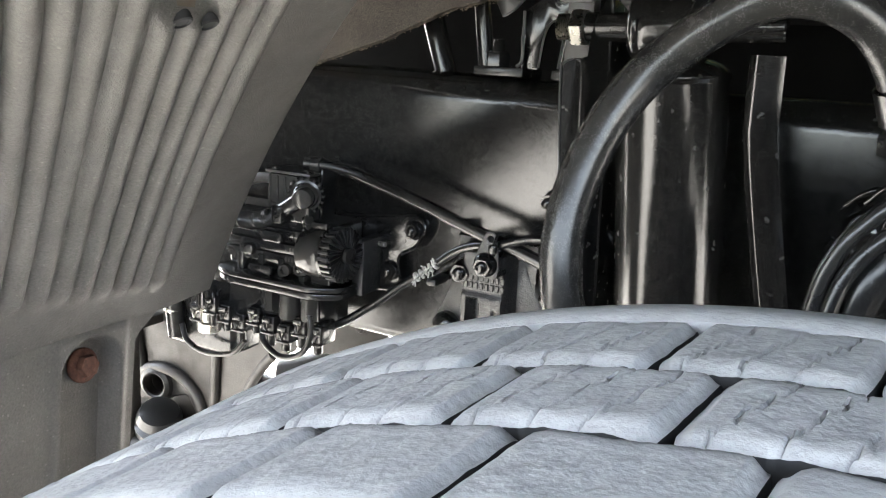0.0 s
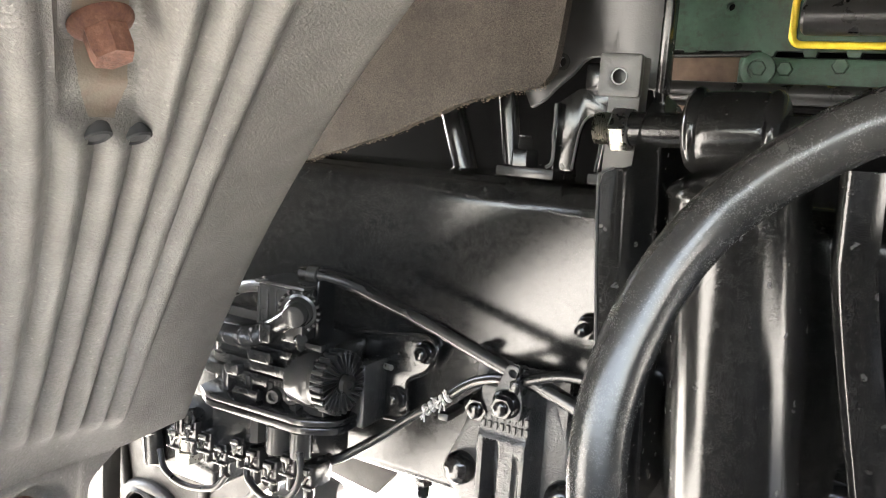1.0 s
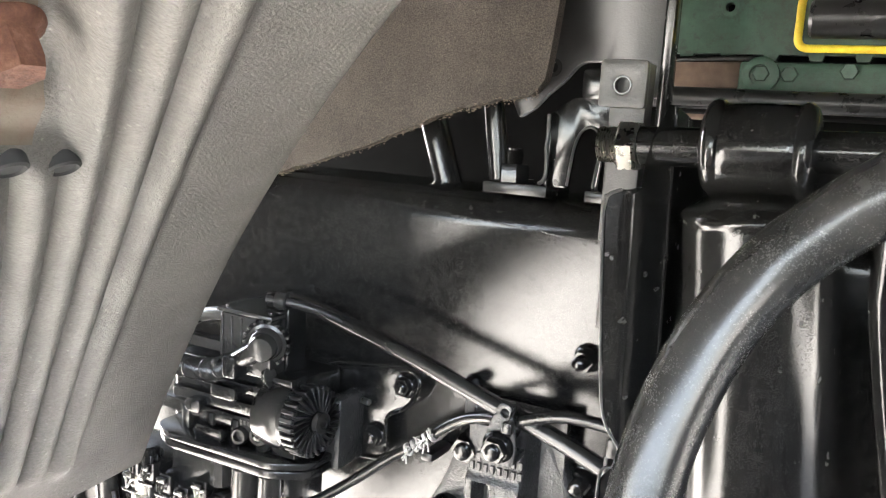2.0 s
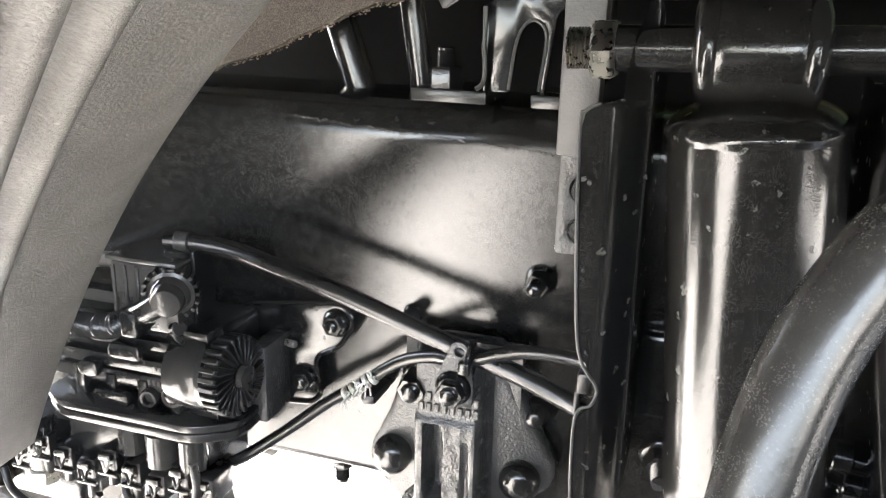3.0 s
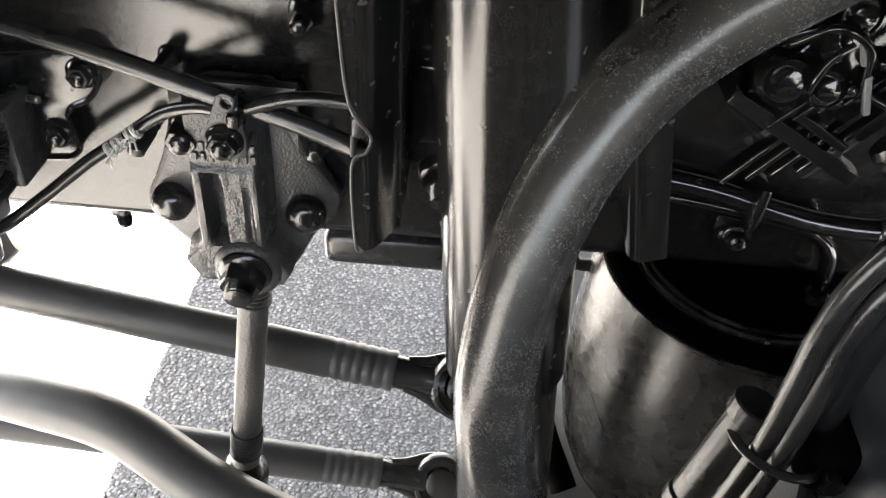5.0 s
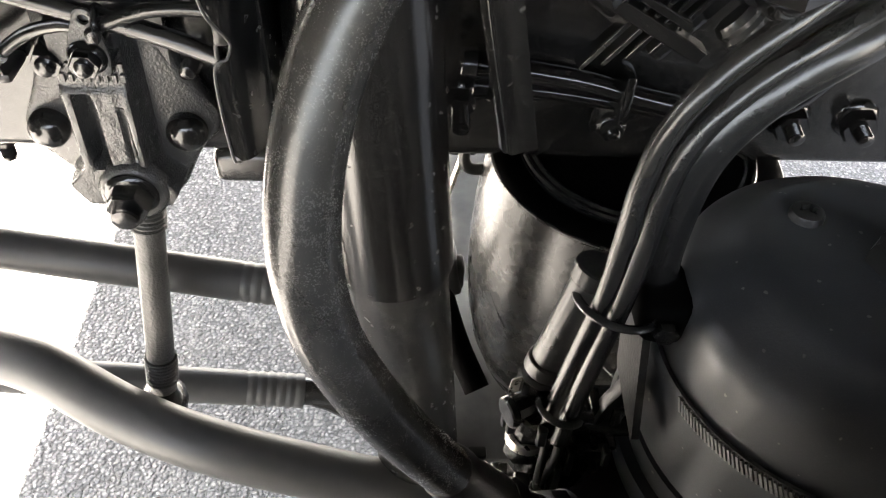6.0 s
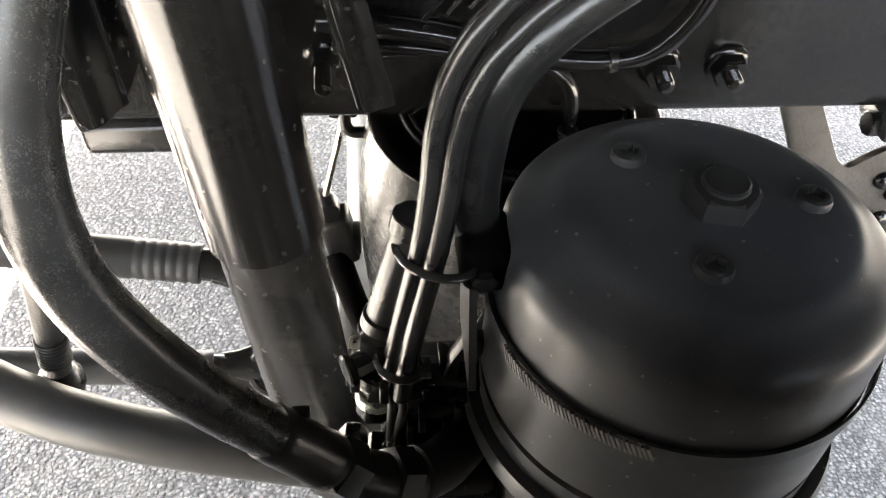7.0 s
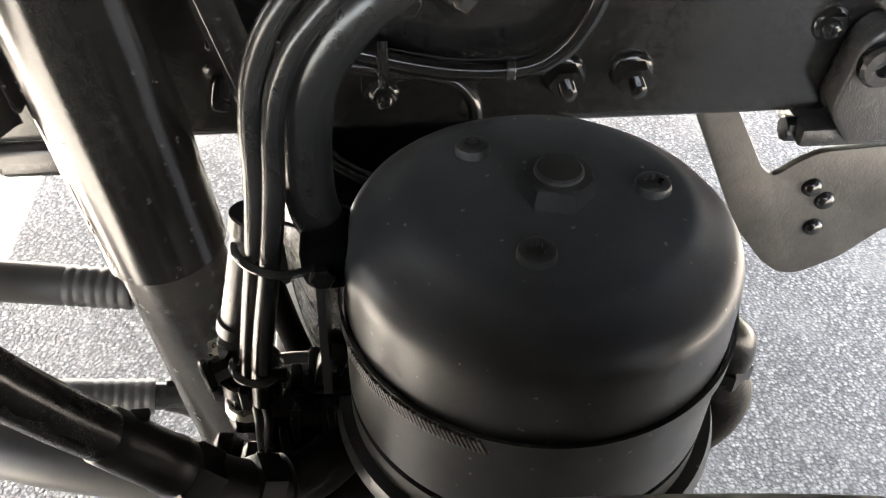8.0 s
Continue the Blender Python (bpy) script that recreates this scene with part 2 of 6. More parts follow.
# worn asphalt: rounded chippings of mixed tone in dark binder, patches filled with sand
a_v = node(ASPHALT, "ShaderNodeTexVoronoi", Scale=165.0)
a_warp = node(ASPHALT, "ShaderNodeTexNoise", Scale=120.0, Detail=2.0)
a_add = ASPHALT.node_tree.nodes.new("ShaderNodeVectorMath")
a_add.operation = "MULTIPLY_ADD"
a_co = coords(ASPHALT)
link(ASPHALT, a_co, a_warp.inputs["Vector"])
link(ASPHALT, a_warp.outputs["Color"], a_add.inputs[0])
a_add.inputs[1].default_value = (0.006, 0.006, 0.006)
link(ASPHALT, a_co, a_add.inputs[2])
link(ASPHALT, a_add.outputs[0], a_v.inputs["Vector"])
a_tone = ramp(ASPHALT, a_v.outputs["Color"], [(0.12, (0.110, 0.110, 0.112)), (0.5, (0.205, 0.204, 0.202)), (0.88, (0.36, 0.356, 0.345))])
a_grain = ramp(ASPHALT, noise_of(ASPHALT, 600.0, 4.0, 0.7), [(0.3, grey(0.72)), (0.7, grey(1.18))])
a_stone = mix_color(ASPHALT, 1.0, a_tone, a_grain, "MULTIPLY")
a_round = ramp(ASPHALT, a_v.outputs["Distance"], [(0.0, grey(1)), (0.35, grey(0.85)), (0.75, grey(0.0)), (1.0, grey(0.0))])
a_col = mix_color(ASPHALT, a_round, (0.085, 0.085, 0.085), a_stone)
a_fill = ramp(ASPHALT, noise_of(ASPHALT, 420.0, 5.0, 0.7), [(0.3, (0.15, 0.149, 0.145)), (0.7, (0.22, 0.218, 0.21))])
a_patch = ramp(ASPHALT, noise_of(ASPHALT, 7.0, 6.0, 0.65), [(0.50, grey(0.0)), (0.68, grey(0.6))])
a_col = mix_color(ASPHALT, a_patch, a_col, a_fill)
a_wide = ramp(ASPHALT, noise_of(ASPHALT, 2.5, 5.0, 0.6), [(0.3, grey(0.60)), (0.7, grey(0.80))])
link(ASPHALT, mix_color(ASPHALT, 1.0, a_col, a_wide, "MULTIPLY"), bsdf(ASPHALT).inputs["Base Color"])
a_b = set_bump(ASPHALT, a_round, 0.75, 0.0045)
set_bump(ASPHALT, noise_of(ASPHALT, 500.0, 4.0, 0.7), 0.4, 0.001, a_b)

# pale tone carries the frayed clip's bright glint in its base colour
CLIP = material("pale_plastic_with_glint", (0.5, 0.49, 0.46), 0.5)
link(CLIP, ramp(CLIP, noise_of(CLIP, 300.0, 4.0), [(0.30, (0.12, 0.117, 0.11)), (0.55, (0.55, 0.54, 0.50))]), bsdf(CLIP).inputs["Base Color"])


# ---- builders ----
def obj(name, bm, mat, smooth=38.0):
    bmesh.ops.recalc_face_normals(bm, faces=bm.faces)
    me = bpy.data.meshes.new(name)
    bm.to_mesh(me)
    bm.free()
    me.materials.append(mat)
    me.shade_smooth()
    me.set_sharp_from_angle(angle=radians(smooth))
    return new(name, me)


def thing(name, at, label, category, group="", kind=""):
    e = new(name)
    e.empty_display_size = 0.02
    e.location = at
    return tagged(e, label, category, group, kind)


def part(name, bm, mat, parent, label="", smooth=38.0):
    o = obj(name, bm, mat, smooth)
    o.parent = parent
    o.matrix_parent_inverse = Matrix.Translation(-parent.location) if parent.parent is None else Matrix()
    return tagged(o, label)


def aim(d, up=(0, 0, 1)):
    """Rotation that turns +z to d."""
    return Vector(d).normalized().to_track_quat("Z", "Y").to_matrix()


def spin(profile, at, d, seg=32, bm=None, closed=False):
    """Surface of revolution: profile of (radius, height) along d from at."""
    bm = bm or bmesh.new()
    rot, at = aim(d), Vector(at)
    rings = []
    for r, h in profile:
        if r < 1e-6:
            rings.append([bm.verts.new(at + rot @ Vector((0, 0, h)))])
        else:
            rings.append([bm.verts.new(at + rot @ Vector((r * math.cos(2 * math.pi * k / seg), r * math.sin(2 * math.pi * k / seg), h))) for k in range(seg)])
    pairs = list(zip(rings, rings[1:])) + ([(rings[-1], rings[0])] if closed else [])
    for a, b in pairs:
        for k in range(seg):
            k2 = (k + 1) % seg
            if len(a) == 1 and len(b) > 1:
                bm.faces.new((a[0], b[k2], b[k]))
            elif len(b) == 1 and len(a) > 1:
                bm.faces.new((a[k], a[k2], b[0]))
            elif len(a) > 1:
                bm.faces.new((a[k], a[k2], b[k2], b[k]))
    if not closed:
        for ring in (rings[0], rings[-1]):
            if len(ring) > 2:
                bm.faces.new(ring)
    return bm


def rod(a, b, r, seg=24, bevel=0.0, bm=None, r2=None):
    a, b = Vector(a), Vector(b)
    n = (b - a).length
    r2 = r if r2 is None else r2
    v = min(bevel, n / 3)
    prof = [(r - v, 0), (r, v), (r2, n - v), (r2 - v, n)] if v else [(r, 0), (r2, n)]
    return spin(prof, a, b - a, seg, bm)


def glide(points, n=10):
    """Points along a Catmull-Rom curve."""
    p = [Vector(q) for q in points]
    if len(p) < 3:
        return p
    p = [2 * p[0] - p[1]] + p + [2 * p[-1] - p[-2]]
    out = []
    for i in range(1, len(p) - 2):
        for k in range(n):
            u = k / n
            a, b, c, d = p[i - 1:i + 3]
            out.append(0.5 * (2 * b + (c - a) * u + (2 * a - 5 * b + 4 * c - d) * u * u + (3 * b - a - 3 * c + d) * u ** 3))
    out.append(p[-2])
    return out


def tube(points, r, seg=20, n=10, bm=None, radius_at=None, flat=1.0):
    """A swept tube. radius_at(u, length) may vary the radius along it."""
    bm = bm or bmesh.new()
    c = glide(points, n)
    t0 = (c[1] - c[0]).normalized()
    side = t0.orthogonal().normalized()
    rings, run = [], 0.0
    total = sum((b - a).length for a, b in zip(c, c[1:]))
    for i, q in enumerate(c):
        t = (c[min(i + 1, len(c) - 1)] - c[max(i - 1, 0)]).normalized()
        side = (side - t * side.dot(t)).normalized()
        other = t.cross(side)
        if i:
            run += (q - c[i - 1]).length
        rr = r if radius_at is None else radius_at(run / total, run)
        rings.append([bm.verts.new(q + (side * math.cos(2 * math.pi * k / seg) + other * math.sin(2 * math.pi * k / seg) * flat) * rr) for k in range(seg)])
    for a, b in zip(rings, rings[1:]):
        for k in range(seg):
            bm.faces.new((a[k], a[(k + 1) % seg], b[(k + 1) % seg], b[k]))
    bm.faces.new(rings[0])
    bm.faces.new(rings[-1])
    return bm


def box(lo, hi, bevel=0.002, seg=2, bm=None, turn=None):
    b = bmesh.new()
    lo, hi = Vector(lo), Vector(hi)
    mid, size = (lo + hi) / 2, hi - lo
    m = Matrix.Translation(mid) @ (turn.to_4x4() if turn is not None else Matrix()) @ Matrix.Diagonal((*size, 1))
    bmesh.ops.create_cube(b, size=1, matrix=m)
    if bevel:
        bmesh.ops.bevel(b, geom=b.edges[:], offset=min(bevel, min(size) * 0.45), segments=seg, affect="EDGES", profile=0.5)
    if bm is None:
        return b
    return join(bm, b)


def join(bm, b):
    me = bpy.data.meshes.new("joining")
    b.to_mesh(me)
    b.free()
    bm.from_mesh(me)
    bpy.data.meshes.remove(me)
    return bm


def rounded(pts, r, seg=5):
    """A polygon with its corners rounded by r (or a radius per corner)."""
    out, n = [], len(pts)
    for i, p in enumerate(pts):
        rad = r[i] if isinstance(r, (list, tuple)) else r
        p, a, b = Vector(p), Vector(pts[i - 1]), Vector(pts[(i + 1) % n])
        da, db = (a - p), (b - p)
        k = min(rad, da.length * 0.45, db.length * 0.45)
        if k < 1e-5:
            out.append(p)
            continue
        s, e = p + da.normalized() * k, p + db.normalized() * k
        for j in range(seg + 1):
            u = j / seg
            out.append(s * (1 - u) ** 2 + p * 2 * u * (1 - u) + e * u * u)
    return out


def ring_pts(x, z, r, seg=16):
    return [Vector((x + r * math.cos(2 * math.pi * k / seg), z + r * math.sin(2 * math.pi * k / seg))) for k in range(seg)]


def plate(outline, y0, y1, holes=(), bevel=0.0, axis="y", bm=None):
    """A sheet cut to an outline in the plane across the axis, from y0 to y1, with holes through it."""
    b = bmesh.new()

    def place(q, y):
        return {"y": (q[0], y, q[1]), "x": (y, q[0], q[1]), "z": (q[0], q[1], y)}[axis]

    edges = []
    for loop in (outline, *holes):
        v = [b.verts.new(place(q, y0)) for q in loop]
        edges += [b.edges.new((v[k], v[(k + 1) % len(v)])) for k in range(len(v))]
    fill = bmesh.ops.triangle_fill(b, edges=edges, use_beauty=True)
    faces = [g for g in fill["geom"] if isinstance(g, bmesh.types.BMFace)]
    bmesh.ops.dissolve_limit(b, angle_limit=0.01, verts=b.verts[:], edges=b.edges[:]) if not holes else None
    faces = b.faces[:]
    up = bmesh.ops.extrude_face_region(b, geom=faces)
    move = Vector(place((0, 0), y1)) - Vector(place((0, 0), y0))
    bmesh.ops.translate(b, vec=move, verts=[g for g in up["geom"] if isinstance(g, bmesh.types.BMVert)])
    if bevel:
        bmesh.ops.recalc_face_normals(b, faces=b.faces)
        rim = [e for e in b.edges if len(e.link_faces) == 2 and e.calc_face_angle(0) > 1.2]
        bmesh.ops.bevel(b, geom=rim, offset=bevel, segments=2, affect="EDGES", profile=0.5)
    return b if bm is None else join(bm, b)


def hex_bolt(parent, at, d, flange=0.015, head=0.011, h=0.009, stud=0.0, stud_len=0.0, mat=None, name="bolt", label="", dome=0.0):
    """Flange, hexagon and, where there is one, the stud end or a domed top, as one part."""
    rot, at = aim(d), Vector(at)
    bm = bmesh.new()
    if flange:
        spin([(flange, 0), (flange, 0.0015), (flange * 0.93, 0.003), (head * 0.95, 0.005)], at, d, 24, bm)
    spin([(head, 0.0), (head, h * 0.8), (head * 0.9, h)], at, d, 6, bm)
    if dome:
        spin([(head * 0.8, h - 0.001), (head * 0.72, h + dome * 0.5), (head * 0.4, h + dome), (0, h + dome * 1.05)], at, d, 20, bm)
    if stud:
        prof, z = [(stud, 0)], h
        while z < h + stud_len - 0.002:
            prof += [(stud, z), (stud * 0.86, z + 0.0007)]
            z += 0.0014
        prof += [(stud * 0.9, h + stud_len), (stud * 0.6, h + stud_len + 0.001)]
        spin(prof, at, d, 20, bm)
    return part(name, bm, mat or BOLT, parent, label)

# ---- setting: ground, cab over the wheel, frame rail ----
bm = bmesh.new()
bmesh.ops.create_grid(bm, x_segments=4, y_segments=4, size=300)
ground = tagged(obj("ground", bm, ASPHALT), "grey asphalt with coarse light aggregate, partly in the truck's shade", "ground", kind="structure")

# added, never in view: blocks sunlit ground from reflections in the rail and damper
tagged(obj("unseen_blocker", box((-0.40, -1.62, 0.0), (1.10, -1.5, 1.02), 0.01), BLOCKER_DARK), "unseen dark block added to cut bright reflections beside the truck", "wall", kind="structure")

cab = thing("truck_cab", (0, 0.43, 1.32), "pale painted truck cab with dark underside over the wheel", "truck cab", kind="structure")
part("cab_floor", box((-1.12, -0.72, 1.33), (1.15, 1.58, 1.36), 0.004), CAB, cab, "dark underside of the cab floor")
part("cab_body", box((-1.165, -0.88, 1.362), (1.2, 1.63, 3.1), 0.06, 3), WHITE_PAINT, cab)
# wing, lip and front panels are unseen, added to block light and darken reflections
part("unseen_wing_blocker", box((-0.575, -0.848, 0.55), (-0.555, -0.11, 1.328), 0.004), CAB, cab, "unseen dark panel added behind the mudguard to darken reflections")
part("wing_lip", box((-1.13, -0.87, 1.16), (1.15, -0.85, 1.36), 0.006), WHITE_PAINT, cab, "unseen pale wheel-arch lip added to limit sky light")
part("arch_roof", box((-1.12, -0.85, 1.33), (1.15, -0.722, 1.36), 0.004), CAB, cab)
part("unseen_rear_blocker", box((0.98, -0.85, 0.70), (1.0, -0.11, 1.328), 0.004), CAB, cab, "unseen dark panel added behind the wheel to block light")
part("unseen_front_blocker", box((-0.92, 0.10, 1.05), (-0.89, 1.198, 1.328), 0.004), CAB, cab, "unseen dark panel added to keep light off the engine")
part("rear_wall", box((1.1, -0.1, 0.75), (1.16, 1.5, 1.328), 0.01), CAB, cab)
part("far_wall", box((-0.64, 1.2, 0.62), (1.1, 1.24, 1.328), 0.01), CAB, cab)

RAIL_X = (-1.1, 1.1)
rail = thing("chassis_rail", (0, 0, 0.667), "black painted steel channel frame rail with orange-peel finish", "frame rail", kind="structure")
prof = []
for k in range(7):
    a = math.pi / 2 * k / 6
    prof.append((0.013 - 0.013 * math.sin(a) , 0.667 + 0.013 - 0.013 * math.cos(a)))
for k in range(9):
    a = math.pi / 2 * k / 8
    prof.append((0.028 - 0.028 * math.cos(a), 0.970 - 0.028 + 0.028 * math.sin(a)))
prof = [(0.09, 0.667)] + prof + [(0.09, 0.970), (0.09, 0.962), (0.028, 0.962), (0.008, 0.94), (0.008, 0.688), (0.014, 0.675), (0.09, 0.675)]
bm = bmesh.new()
n_x = 90
rows = []
for i in range(n_x + 1):
    x = RAIL_X[0] + (RAIL_X[1] - RAIL_X[0]) * i / n_x
    rows.append([bm.verts.new((x, y + (0.0006 * noise.noise(Vector((x * 9, z * 9, 1))) if y < 0.001 else 0), z)) for y, z in prof])
for a, b in zip(rows, rows[1:]):
    for k in range(len(prof)):
        bm.faces.new((a[k], a[(k + 1) % len(prof)], b[(k + 1) % len(prof)], b[k]))
bm.faces.new(rows[0])
bm.faces.new(rows[-1])
part("rail_channel", bm, RAIL, rail, smooth=60)
# run of thickened paint below the top radius
bm = bmesh.new()
for k in range(150):
    u = k / 149
    x = -0.19 + 0.225 * u
    z = 0.953 - 0.014 * u + 0.0016 * noise.noise(Vector((k * 0.31, 0, 3))) + random.uniform(-0.0006, 0.0006)
    if random.random() < 0.35 + 0.6 * u:
        y_face = 0.0 if z < 0.942 else 0.028 - math.sqrt(max(0.0, 0.028 ** 2 - (z - 0.942) ** 2))
        r = random.uniform(0.0008, 0.0018)
        bmesh.ops.create_icosphere(bm, subdivisions=1, radius=r, matrix=Matrix.Translation((x, y_face, z)) @ Matrix.Diagonal((1.5, 0.8, 0.7, 1)))
part("paint_run", bm, RAIL, rail, "ragged line of paint drips")
hex_bolt(rail, (0.001, 0.001, 0.8530), (0, -1, 0), 0.0115, 0.0090, 0.017, 0.0055, 0.010)
hex_bolt(rail, (0.006, 0.001, 0.7575), (0.03, -1, -0.06), 0.0138, 0.0106, 0.013, 0.0062, 0.012)
hex_bolt(rail, (-0.0925, 0.001, 0.8135), (0, -1, 0), 0.0085, 0.0066, 0.030)
for x in (0.4545, 0.5085):
    hex_bolt(rail, (x, 0.001, 0.7155), (0, -1, -0.12), 0.0180, 0.0148, 0.015, 0.0066, 0.012)
hex_bolt(rail, (0.657, 0.001, 0.751), (0, -1, 0), 0.0145, 0.0115, 0.009, 0.006, 0.006)
hex_bolt(rail, (-0.163, 0.022, 0.667), (0, 0, -1), 0.013, 0.010, 0.010, 0.006, 0.014)
hex_bolt(rail, (0.094, 0.001, 0.735), (0.1, -1, -0.3), 0.016, 0.0125, 0.014, 0.0075, 0.014)
hex_bolt(rail, (0.199, 0.001, 0.729), (0, -1, -0.25), 0.015, 0.012, 0.016, 0.007, 0.020)
# stepped pad on the web behind the damper
bm = box((0.072, -0.016, 0.77), (0.105, -0.0005, 0.83), 0.004)
part("bump_pad", bm, GLOSS, rail)
gus = rounded([(-0.445, 0.662), (-0.292, 0.662), (-0.307, 0.561), (-0.335, 0.528), (-0.430, 0.540)], 0.003)
part("gusset", plate(gus, 0.196, 0.204, bevel=0.0015), BRONZE, rail, "grey-brown folded gusset under the flange")
part("gusset_fold", box((-0.440, 0.004, 0.657), (-0.296, 0.196, 0.6655), 0.002), BRONZE, rail)
hex_bolt(rail, (-0.345, 0.196, 0.595), (0, -1, 0), 0.011, 0.009, 0.008, 0.005, 0.004, mat=BRONZE)
part("lower_flange_plate", box((0.005, 0.002, 0.635), (0.125, 0.07, 0.6665), 0.008, 3), SATIN, rail)

# ---- the mudguard ahead of the wheel ----
WX, WZ, FR = 0.30, 0.4385, 0.69


def edge_y(phi):
    d = phi - 25
    return -0.133 - 0.00055 * d - 0.000098 * d * d


def step(a, b, v):
    u = max(0.0, min(1.0, (v - a) / (b - a)))
    return u * u * (3 - 2 * u)


def on_guard(phi, y, lift=0.0):
    r = FR - lift
    a = radians(phi)
    return Vector((WX - r * math.cos(a), y, WZ + r * math.sin(a)))


POCKET = (59.0, 0.165)   # angle, distance in from the edge of the fixing pocket


def guard_lift(phi, s):
    """How far the moulding stands towards the tyre."""
    k = (s - 0.079) / 0.0222
    along = step(26.6 + 0.25 * max(0, k) , 28.6 + 0.25 * max(0, k), phi)
    rib = 0.0
    if k > 0:
        c = k - math.floor(k)
        rib = 0.0085 * (max(0.0, math.sin(math.pi * c)) ** 0.8) * along
    pocket = step(0.024, 0.018, abs(s - POCKET[1])) * (0.35 * step(55.2, 56.2, phi) + 0.65 * step(57.5, 59.6, phi))
    fade = step(0.029, 0.023, abs(s - POCKET[1])) * step(54.6, 55.6, phi)
    lip = 0.004 * step(0.006, 0.0, s)
    return rib * (1 - fade) + 0.003 * fade - 0.014 * pocket - lip


guard = thing("mudguard", (-0.36, -0.35, 0.74), "grey ribbed plastic mudguard with rusty fixing bolts", "mudguard")
bm = bmesh.new()
PHIS = [23.5 + 0.55 * k for k in range(112)]
SS = [0.0, 0.002, 0.004, 0.007] + [0.012 + 0.0031 * k for k in range(121)]
grid = []
for phi in PHIS:
    row = []
    for s in SS:
        p_low = 24.6 if s > 0.075 else 24.6 + 0.6 * step(0.075, 0.0, s)
        q = on_guard(max(phi, p_low), edge_y(phi) - s, guard_lift(phi, s))
        row.append(bm.verts.new(q))
    grid.append(row)
for a, b in zip(grid, grid[1:]):
    for k in range(len(SS) - 1):
        bm.faces.new((a[k], a[k + 1], b[k + 1], b[k]))
back = bmesh.ops.extrude_face_region(bm, geom=bm.faces[:])
for g in back["geom"]:
    if isinstance(g, bmesh.types.BMVert):
        d = Vector((g.co.x - WX, 0, g.co.z - WZ)).normalized()
        g.co += d * 0.0045
part("guard_panel", bm, FENDER, guard, smooth=60)
# stained seat and bolt in the pocket
seat_at = on_guard(60.1, edge_y(60.1) - POCKET[1], -0.0105)
inward = (Vector((WX, 0, WZ)) - Vector((seat_at.x, 0, seat_at.z))).normalized()
bm = bmesh.new()
grid = []
for i in range(25):
    row = []
    for j in range(13):
        phi, c = 55.7 + 6.0 * i / 24, (j / 12 - 0.5) * (0.030 + 0.003 * noise.noise(Vector((i * 0.4, 0, 5))))
        sv = POCKET[1] + 0.8 * c * min(1.0, 0.55 + i / 16)
        row.append(bm.verts.new(on_guard(phi, edge_y(phi) - sv, guard_lift(phi, sv) + 0.0006)))
    grid.append(row)
for ra, rb in zip(grid, grid[1:]):
    for j in range(12):
        bm.faces.new((ra[j], ra[j + 1], rb[j + 1], rb[j]))
part("stained_seat", bm, STAIN, guard, "rust-stained seat of the fixing bolt", smooth=60)
# raised dark discs: the shade inside two moulded dimples, done in colour
for sv in (0.1465, 0.1685):
    phi = 55.0
    c = on_guard(phi, edge_y(phi) - sv, 0.0)
    part("dimple_shade_disc", spin([(0.0070, 0.0), (0.0068, 0.0062), (0.0056, 0.0070), (0.0046, 0.0060), (0.0, 0.0056)], c, inward, 20), GROOVE, guard, "raised disc coloured dark for the shade in a dimple")
hex_bolt(guard, seat_at + inward * 0.0005, inward, 0.0125, 0.0088, 0.017, mat=RUST, label="rusty hexagon bolt with washer")
# lower panel with its long recess
bm = bmesh.new()
cols = [-0.535 + 0.0022 * k for k in range(156)]
levels = [0.735 - 0.003 * k for k in range(84)]
grid = []
for z in levels:
    lim = -0.234 + 0.040 * step(0.698, 0.742, z)
    row = []
    for y in cols:
        yy = min(y, lim)
        dy = abs(yy + 0.286)
        top = 0.722 + math.sqrt(max(0.0, 0.034 ** 2 - dy * dy)) - 0.034
        inside = step(0.0, 0.010, top - z) * step(0.034, 0.026, dy)
        rim = 0.004 * step(0.046, 0.036, dy) * step(0.730, 0.722, z)
        row.append(bm.verts.new((-0.3275 - 0.10 * (0.735 - z) + rim - 0.022 * inside, yy, z)))
    grid.append(row)
for a, b in zip(grid, grid[1:]):
    for k in range(len(cols) - 1):
        if (a[k].co - a[k + 1].co).length > 1e-6 or (b[k].co - b[k + 1].co).length > 1e-6:
            bm.faces.new((a[k], a[k + 1], b[k + 1], b[k]))
bmesh.ops.remove_doubles(bm, verts=bm.verts[:], dist=1e-6)
back = bmesh.ops.extrude_face_region(bm, geom=bm.faces[:])
for g in back["geom"]:
    if isinstance(g, bmesh.types.BMVert):
        g.co.x -= 0.0045
part("lower_panel", bm, FENDER, guard, smooth=60)
hex_bolt(guard, (-0.345, -0.284, 0.688), (0.9, 0, 0.15), 0.0165, 0.0110, 0.012, mat=RUST, label="rusty hexagon bolt with washer")

# ---- the wheel ----
R, TX, Y_IN, HUB_Z = 0.500, 0.312, -0.480, 0.4165
wheel = thing("truck_tyre", (TX, -0.58, 0.0), "truck front wheel with a dusty grey block-tread tyre", "tyre")


def settled(bm):
    """Flatten what would lie below the road."""
    for v in bm.verts:
        v.co.z = max(v.co.z, 0.0008)
    return bm


hub = (TX, Y_IN, HUB_Z)
prof = [(0.295, 0.0), (0.30, 0.02), (0.355, 0.032), (0.41, 0.028), (0.452, 0.016), (0.470, 0.008), (0.4835, 0.002), (0.4835, -0.252), (0.472, -0.266), (0.456, -0.282), (0.42, -0.291), (0.355, -0.293), (0.30, -0.276), (0.295, -0.25)]
